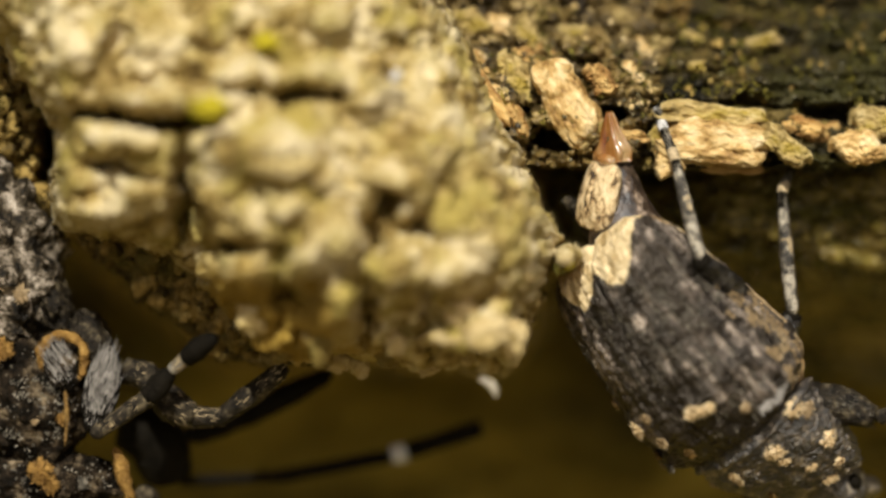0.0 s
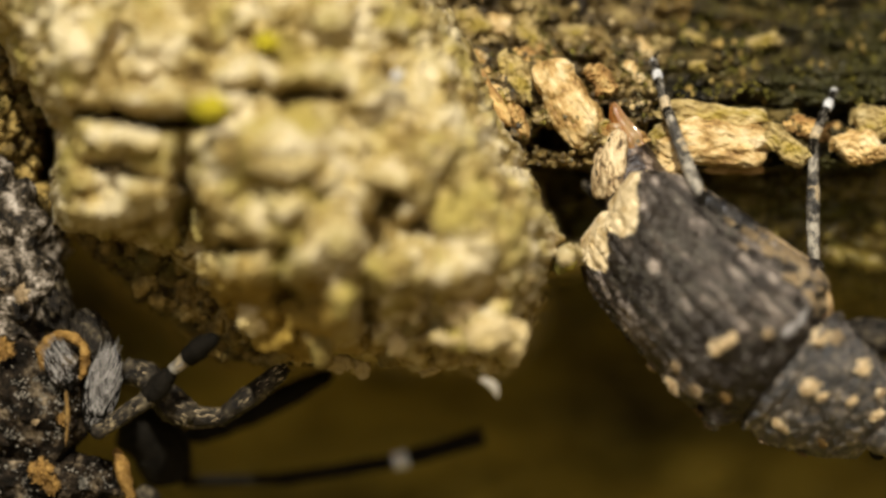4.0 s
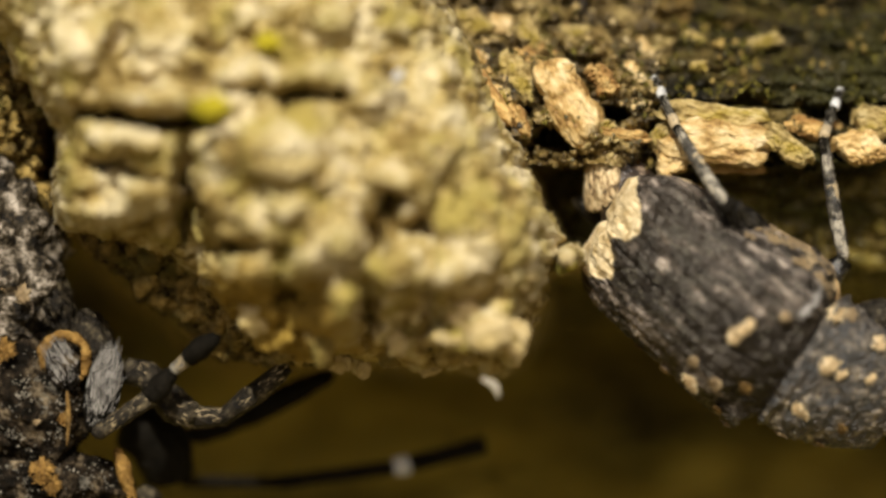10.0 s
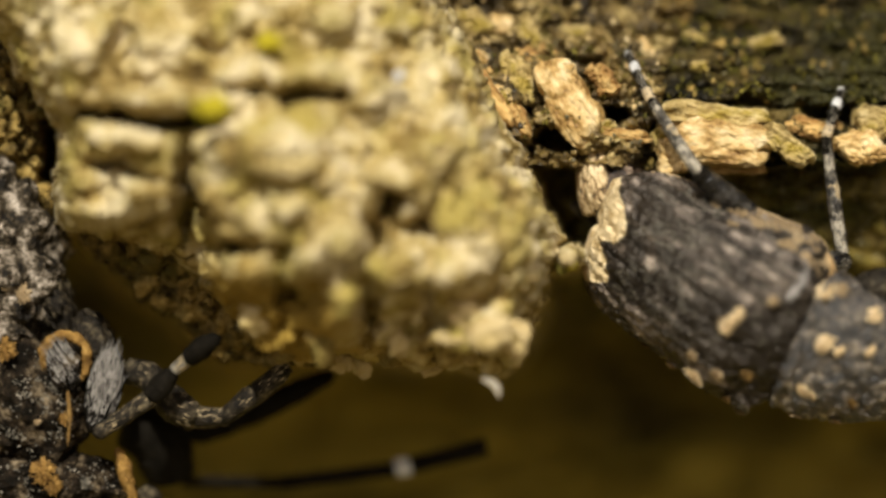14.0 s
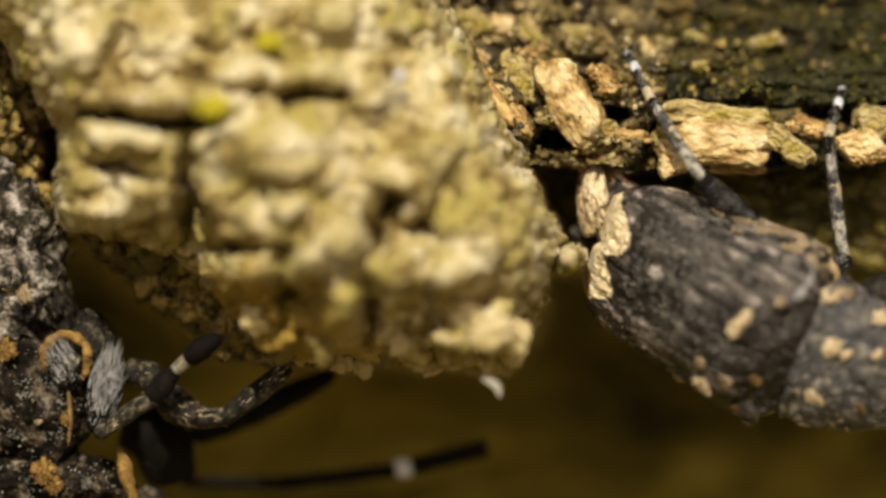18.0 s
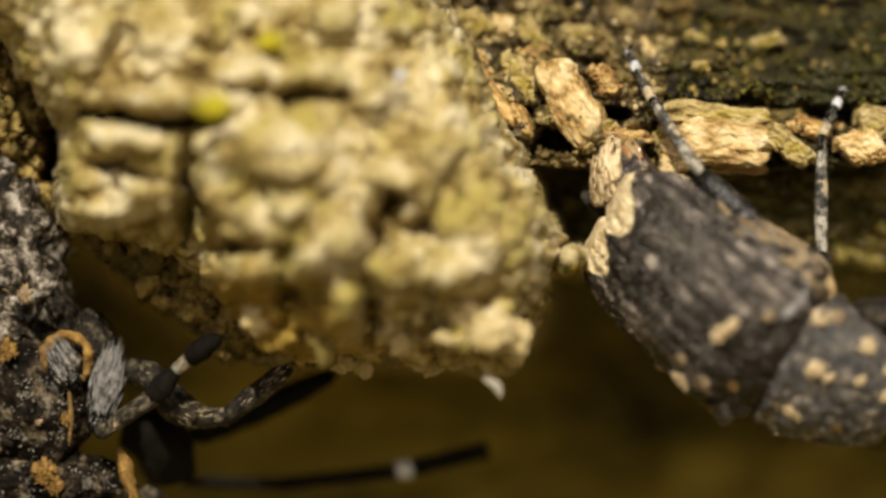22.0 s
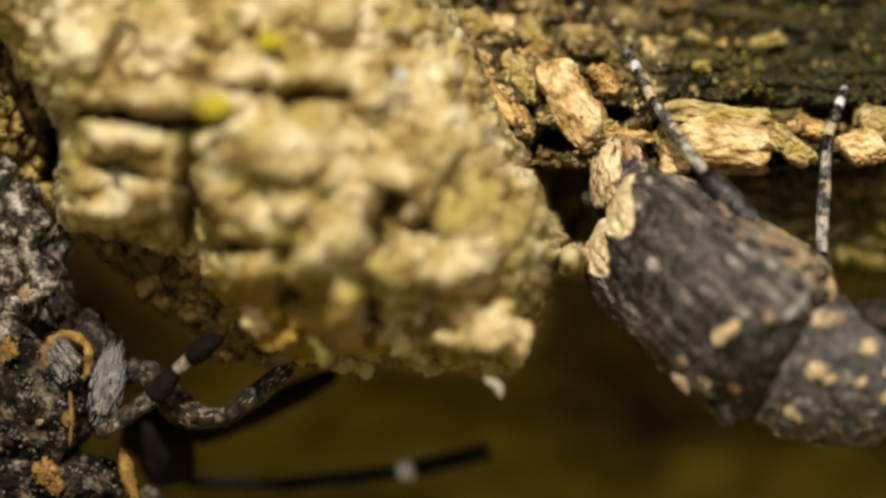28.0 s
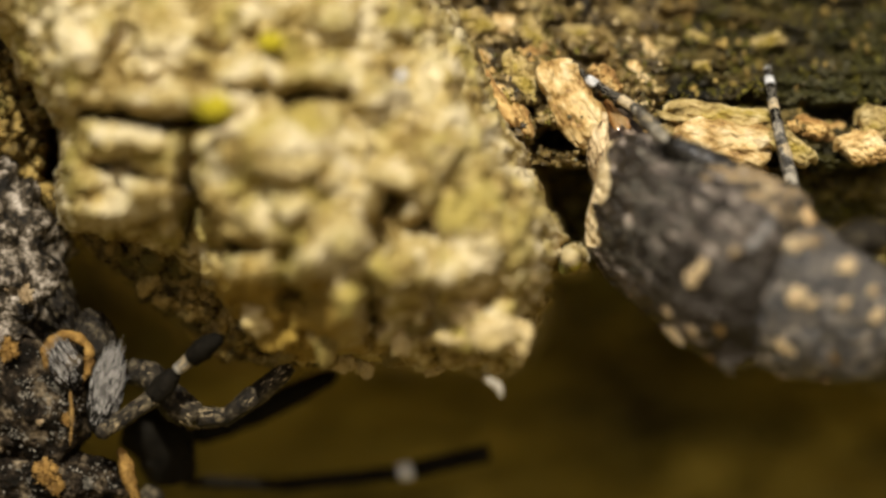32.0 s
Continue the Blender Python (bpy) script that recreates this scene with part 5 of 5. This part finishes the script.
feeler = new("long_feeler")
feeler.parent = rest
feeler.empty_display_size = 0.001
FEELER_AT = rp(320, 852, 4.0)
feeler.matrix_basis = spot(FEELER_AT)
last = None
for (a, b, r, mat) in (((320, 852), (502, 856), 11, BLACK), ((496, 856), (700, 832), 13, BLACK), ((698, 832), (726, 827), 17, WHITE), ((724, 827), (860, 794), 16, BLACK)):
    p0, p1 = np.array(at(*a, 4.0)) - REST_INV - FEELER_AT, np.array(at(*b, 4.0)) - REST_INV - FEELER_AT
    line = p0 + (p1 - p0) * np.linspace(0, 1, 10)[:, None]
    part("feeler_segment", mesh_of(*tube(line, np.full(10, r * PITCH), 14, 0.1, a[0] * 0.1)), mat, feeler, "white-haired band" if mat is WHITE else "")


# time, place in mm and turn in degrees of the egg-laying weevil
BODY_ROWS = (
    (0, 4.523, 0.268, -1.696, 135.0, 48.6, 10.2),
    (0.5, 4.588, 0.043, -1.603, 132.5, 48.2, 3.1),
    (1, 4.655, -0.039, -1.435, 129.8, 46.9, -2.1),
    (1.5, 4.667, -0.087, -1.442, 129.8, 46.4, -2.4),
    (2, 4.832, -0.115, -1.343, 121.5, 43.9, -6.2),
    (2.5, 4.959, -0.317, -1.031, 114.9, 41.8, -9.9),
    (3, 4.941, -0.521, -0.921, 114.6, 41.6, -11.8),
    (3.5, 4.961, -0.413, -0.806, 116.0, 41.9, -11.6),
    (5.5, 5.047, -0.677, -0.941, 106.9, 40.5, -12.6),
    (6, 5.190, -0.787, -1.118, 101.4, 43.1, -9.8),
    (6.5, 5.365, -0.248, -1.031, 100.2, 36.1, -6.9),
    (7, 5.184, 0.191, -0.999, 104.2, 36.3, -3.4),
    (7.5, 5.158, -0.381, -1.027, 104.5, 40.0, -7.5),
    (8, 5.050, -0.717, -1.014, 101.5, 44.0, -10.7),
    (8.5, 5.025, -0.645, -1.057, 102.7, 43.2, -10.8),
    (9, 5.159, -0.579, -0.964, 99.7, 39.0, -8.9),
    (9.5, 5.106, -0.501, -0.919, 101.3, 38.7, -8.1),
    (10, 5.092, 0.024, -0.800, 109.4, 35.7, -10.4),
    (10.5, 5.014, 0.083, -0.861, 114.4, 33.2, -11.2),
    (11, 5.093, 0.229, -0.828, 113.2, 33.0, -9.3),
    (11.5, 5.030, 0.063, -0.760, 114.2, 32.9, -11.3),
    (12, 5.065, -0.389, -0.691, 109.9, 31.3, -13.2),
    (12.5, 5.062, -0.008, -0.626, 112.1, 29.5, -13.5),
    (13, 5.063, -0.008, -0.586, 112.0, 28.2, -14.8),
    (13.5, 5.032, -0.182, -0.617, 111.2, 28.5, -16.5),
    (14, 5.026, -0.155, -0.629, 112.6, 29.0, -16.2),
    (14.5, 5.029, -0.076, -0.630, 112.0, 28.8, -16.1),
    (16.5, 4.987, -0.183, -0.536, 112.6, 30.0, -16.5),
    (17, 5.101, -0.796, -0.719, 109.5, 29.4, -19.2),
    (17.5, 5.175, -0.786, -0.837, 107.9, 29.7, -19.8),
    (18, 5.092, -0.208, -0.873, 107.0, 26.2, -17.3),
    (18.5, 5.095, -0.122, -0.664, 107.2, 23.3, -15.2),
    (19, 5.195, 0.269, -0.682, 110.5, 25.8, -10.9),
    (19.5, 5.291, 0.040, -0.826, 112.8, 30.0, -11.9),
    (20, 5.150, 0.009, -0.702, 109.4, 30.5, -12.9),
    (20.5, 5.060, -0.022, -0.640, 109.4, 31.3, -13.4),
    (21, 5.032, -0.070, -0.628, 110.7, 31.9, -14.6),
    (21.5, 4.985, -0.863, -0.733, 111.1, 35.0, -17.2),
    (22, 4.961, -0.696, -0.738, 110.2, 36.4, -18.1),
    (22.5, 4.956, -0.740, -0.744, 110.7, 36.8, -18.0),
    (23, 4.956, -0.733, -0.750, 110.6, 36.8, -18.2),
    (23.5, 4.955, -0.715, -0.750, 110.5, 36.8, -18.2),
    (24, 4.956, -0.704, -0.749, 110.6, 36.7, -18.2),
    (24.5, 4.960, -0.742, -0.748, 110.7, 36.7, -18.4),
    (25, 4.961, -0.731, -0.751, 110.9, 36.6, -18.0),
    (25.5, 4.965, -0.646, -0.762, 110.9, 36.3, -17.6),
    (27.5, 4.965, -0.660, -0.761, 111.2, 36.3, -17.6),
    (28, 4.964, -0.671, -0.764, 111.0, 36.3, -17.6),
    (28.5, 4.950, -0.961, -0.780, 110.8, 36.6, -18.9),
    (29, 4.929, -0.957, -0.752, 108.9, 36.7, -21.0),
    (29.5, 4.943, -0.831, -0.537, 105.9, 36.4, -23.9),
    (30, 4.895, -0.922, -0.314, 104.6, 34.6, -25.8),
    (30.5, 4.901, -0.951, -0.284, 104.8, 34.3, -26.4),
    (31, 4.908, -0.932, -0.282, 106.9, 33.6, -26.2),
    (31.5, 4.810, -1.467, -0.065, 105.9, 28.0, -31.0),
    (32, 4.746, -1.410, 0.127, 108.0, 26.5, -33.9),
)

# time and turn in degrees of the prothorax on its joint
NECK_ROWS = (
    (0, -0.5, 0.9, -0.4),
    (0.5, -0.2, 0.3, -0.4),
    (1, -0.9, -0.5, -0.2),
    (1.5, -0.8, -0.7, -0.1),
    (2, -1.7, -1.3, -0.2),
    (2.5, -0.6, -0.4, 0.1),
    (3, 0.1, 0.6, 0.2),
    (3.5, 0.5, 0.9, -0.1),
    (5.5, 1.6, 4.0, -0.9),
    (6, 1.5, 5.0, -0.8),
    (6.5, -0.2, 1.4, -1.5),
    (7, 0.2, 0.1, -0.3),
    (7.5, 1.5, 2.7, 0.3),
    (8, 2.0, 4.5, 0.6),
    (8.5, 1.9, 4.3, 0.3),
    (9, 0.7, 3.1, -0.3),
    (9.5, 0.0, 2.1, -0.2),
    (10, -3.0, -0.1, -0.1),
    (10.5, -3.6, -2.7, -1.4),
    (11, -3.1, -2.2, -1.2),
    (11.5, -2.4, -2.0, -1.3),
    (12, -2.0, -0.3, -0.6),
    (12.5, -3.4, -2.9, -0.5),
    (13, -3.1, -3.4, -0.4),
    (13.5, -2.1, -1.8, 0.2),
    (14, -2.0, -2.0, 0.4),
    (14.5, -1.9, -2.6, -0.1),
    (16.5, 0.2, -1.4, 0.3),
    (17, 0.8, 0.6, 0.5),
    (17.5, 1.4, 0.4, 1.1),
    (18, -0.5, -2.4, 0.1),
    (18.5, -1.0, -8.3, -1.7),
    (19, -0.4, -8.2, -0.5),
    (19.5, 0.1, -3.5, 1.1),
    (20, 0.4, -2.0, 0.1),
    (20.5, 0.2, -1.8, -0.0),
    (21, 0.5, -1.5, -0.1),
    (21.5, 2.1, 1.6, 0.4),
    (22, 1.3, 0.5, 0.2),
    (22.5, 1.1, 0.5, 0.1),
    (23, 1.3, 0.4, 0.3),
    (23.5, 1.4, 0.4, 0.3),
    (24, 1.4, 0.4, 0.2),
    (24.5, 1.3, 0.5, 0.1),
    (25, 1.2, 0.3, 0.0),
    (25.5, 1.0, 0.3, -0.1),
    (27.5, 1.2, 0.2, 0.0),
    (28, 1.2, 0.2, -0.0),
    (28.5, 1.6, 1.6, 0.2),
    (29, 1.3, 1.5, 0.6),
    (29.5, 0.2, 0.4, 0.4),
    (30, -0.6, 0.0, 0.1),
    (30.5, -0.4, 0.1, 0.2),
    (31, -1.0, 0.2, 0.0),
    (31.5, -1.4, 1.0, -0.1),
    (32, -2.7, 0.9, 0.0),
)


# ---- movement ----
def body_at(t):
    """The weevil's pose (mm in m) between its rows."""
    k = [r[0] for r in BODY_ROWS]
    i = min(max(int(np.searchsorted(k, t)) - 1, 0), len(k) - 2)
    (t0, *a), (t1, *b) = BODY_ROWS[i], BODY_ROWS[i + 1]
    f = min(max((t - t0) / (t1 - t0), 0), 1)
    f = f * f * (3 - 2 * f)
    m0, m1 = spot(a[:3], *a[3:]), spot(b[:3], *b[3:])
    return Matrix.LocRotScale(m0.translation.lerp(m1.translation, f), m0.to_quaternion().slerp(m1.to_quaternion(), f), None)


def steps(rows, t):
    """Plan place and depth at t from rows (t, u, v, y)."""
    k = [r[0] for r in rows]
    return at(*[float(np.interp(t, k, [r[i] for r in rows])) for i in (1, 2, 3)])


HIND_ANKLE = ((0, 1200, 285, -0.2), (2.2, 1200, 285, -0.2), (2.4, 1180, 210, -0.4), (2.6, 1182, 190, 0.0), (3.2, 1185, 190, 0.0), (3.5, 1180, 185, 0.0), (5.5, 1195, 225, 0.0), (10.4, 1198, 225, 0.0), (10.6, 1180, 225, -0.3),
              (10.8, 1152, 178, 0.2), (31.5, 1150, 174, 0.2), (31.8, 1140, 190, -0.4), (32, 1115, 188, -0.2))
HIND_CLAW = ((0, 1163, 185, 0.9), (2.2, 1163, 185, 0.9), (2.4, 1150, 120, 0.6), (2.6, 1155, 95, 1.4), (3.2, 1140, 90, 1.4), (3.5, 1155, 80, 1.4), (5.5, 1143, 105, 1.4), (10.4, 1145, 105, 1.4), (10.6, 1110, 130, 0.4),
             (10.8, 1085, 42, 1.9), (31.5, 1080, 40, 1.9), (31.8, 1030, 80, 1.0), (32, 980, 105, 0.6))
MID_ANKLE = ((0, 1388, 340, 1.0), (0.4, 1388, 340, 1.0), (0.8, 1418, 290, 0.6), (1.9, 1422, 285, 0.6), (2.0, 1375, 290, 0.2), (2.15, 1440, 240, 0.4), (3.5, 1440, 235, 0.4), (5.5, 1455, 245, 0.4), (21, 1467, 242, 0.4), (21.5, 1452, 240, 0.4), (28.8, 1462, 240, 0.4),
             (29.0, 1405, 260, 0.0), (29.2, 1395, 220, 0.0), (29.4, 1368, 160, 0.7), (30.0, 1368, 160, 0.7), (30.2, 1450, 200, 0.0), (30.4, 1490, 200, 0.2), (30.6, 1460, 210, 0.0), (30.8, 1374, 165, 0.7), (31.2, 1368, 160, 0.7), (32, 1358, 165, 0.6))
MID_CLAW = ((0, 1403, 300, 1.6), (0.4, 1403, 300, 1.6), (0.8, 1445, 205, 1.0), (1.9, 1445, 200, 1.0), (2.0, 1350, 205, 0.4), (2.15, 1478, 162, 1.2), (3.5, 1480, 160, 1.2), (5.5, 1487, 163, 1.2), (28.8, 1490, 162, 1.2),
            (29.0, 1384, 190, 0.4), (29.2, 1406, 90, 0.4), (29.4, 1365, 65, 2.0), (30.0, 1355, 65, 2.0), (30.2, 1470, 80, 0.6), (30.4, 1530, 70, 1.6), (30.6, 1465, 110, 0.4), (30.8, 1368, 65, 2.0), (31.2, 1362, 65, 2.0), (32, 1345, 70, 2.0))
HIND_KNEE = ((0, 1240, 475, -1.4), (1, 1237, 465, -1.4), (2.2, 1237, 440, -1.4), (3, 1230, 345, -1.2), (5.5, 1255, 345, -1.3), (6, 1275, 350, -1.3), (9, 1280, 345, -1.3), (10.8, 1235, 310, -1.3), (12, 1235, 305, -1.3), (18, 1225, 310, -1.3), (24, 1225, 300, -1.3), (31, 1215, 285, -1.8), (32, 1190, 262, -2.4))
MID_KNEE = ((0, 1390, 575, 0.8), (1, 1412, 560, 0.7), (3, 1437, 480, 0.4), (6, 1468, 465, 0.4), (12, 1470, 445, 0.3), (18, 1475, 450, 0.3), (24, 1455, 450, 0.2), (28.8, 1455, 450, 0.2), (29.4, 1420, 440, 0.0), (32, 1400, 360, -0.2))
TUBE_END = (1082, 205, 0.2)


def two_links(hip, ankle, a, b, pole):
    """The knee between hip and ankle, bent towards pole; the ankle comes nearer where it is out of reach."""
    d = ankle - hip
    r = d.length
    if r > (a + b) * 0.985:
        d *= (a + b) * 0.985 / r
        r = d.length
    if r < abs(a - b) * 1.03:
        d *= abs(a - b) * 1.03 / r
        r = d.length
    x = d / r
    h = (a * a - b * b + r * r) / (2 * r)
    s = math.sqrt(max(a * a - h * h, 0))
    p = (pole - x * pole.dot(x)).normalized()
    return hip + x * h + p * s, hip + d


def motions():
    walk(weevil, [(r[0], spot(r[1:4], *r[4:])) for r in BODY_ROWS])
    base = sorted({0.0, 32.0, *(0.25 * i for i in range(129))})
    walk(prothorax_ob, [(t, spot(NECK, *turn)) for t, *turn in NECK_ROWS])
    for (thigh, shin, foot), kind, ankles, knees, claw_rows in ((left_hind, "hind", HIND_ANKLE, HIND_KNEE, HIND_CLAW), (left_middle, "middle", MID_ANKLE, MID_KNEE, MID_CLAW)):
        a, b, c = LEG_LENGTHS[kind]
        times = sorted({*base, *(r[0] for r in ankles)})
        rows = ([], [], [])
        for t in times:
            back = body_at(t).inverted()
            ankle = (back @ (Vector(steps(ankles, t)) * MM)) / MM
            tip = (back @ (Vector(steps(claw_rows, t)) * MM)) / MM
            bent = (back @ (Vector(steps(knees, t)) * MM)) / MM
            knee, ankle = two_links(HIPS[kind], ankle, a, b, bent - HIPS[kind])
            rows[0].append((t, aim(HIPS[kind], knee)))
            rows[1].append((t, aim(knee, ankle)))
            rows[2].append((t, aim(ankle, tip)))
        for ob, r in zip((thigh, shin, foot), rows):
            walk(ob, r)
    tube_rows = []
    for t in base:
        end = (body_at(t).inverted() @ (Vector(at(*TUBE_END)) * MM)) / MM
        drawn = float(mix01(2.5, 5.0, t))
        start = Vector((-3.3, 0.85, -1.1)).lerp(Vector((-2.7, 0.65, -0.85)), drawn)
        end = Vector(end).lerp(Vector((-3.75, 1.1, -1.35)), drawn)
        tube_rows.append((t, aim(start, end)))
    walk(egg_tube, tube_rows)
    settle = ((0, -3.9), (1, -3.35), (2, -2.9), (3.5, -2.4), (5.5, -1.7), (7, -1.2), (9, -0.9), (12, -0.5), (16, -0.3), (20, 0.1), (26, 0.4), (32, 0.7))
    walk(feeler, [(t, spot(FEELER_AT, 0, a + 0.0, 0)) for t, a in settle])


motions()
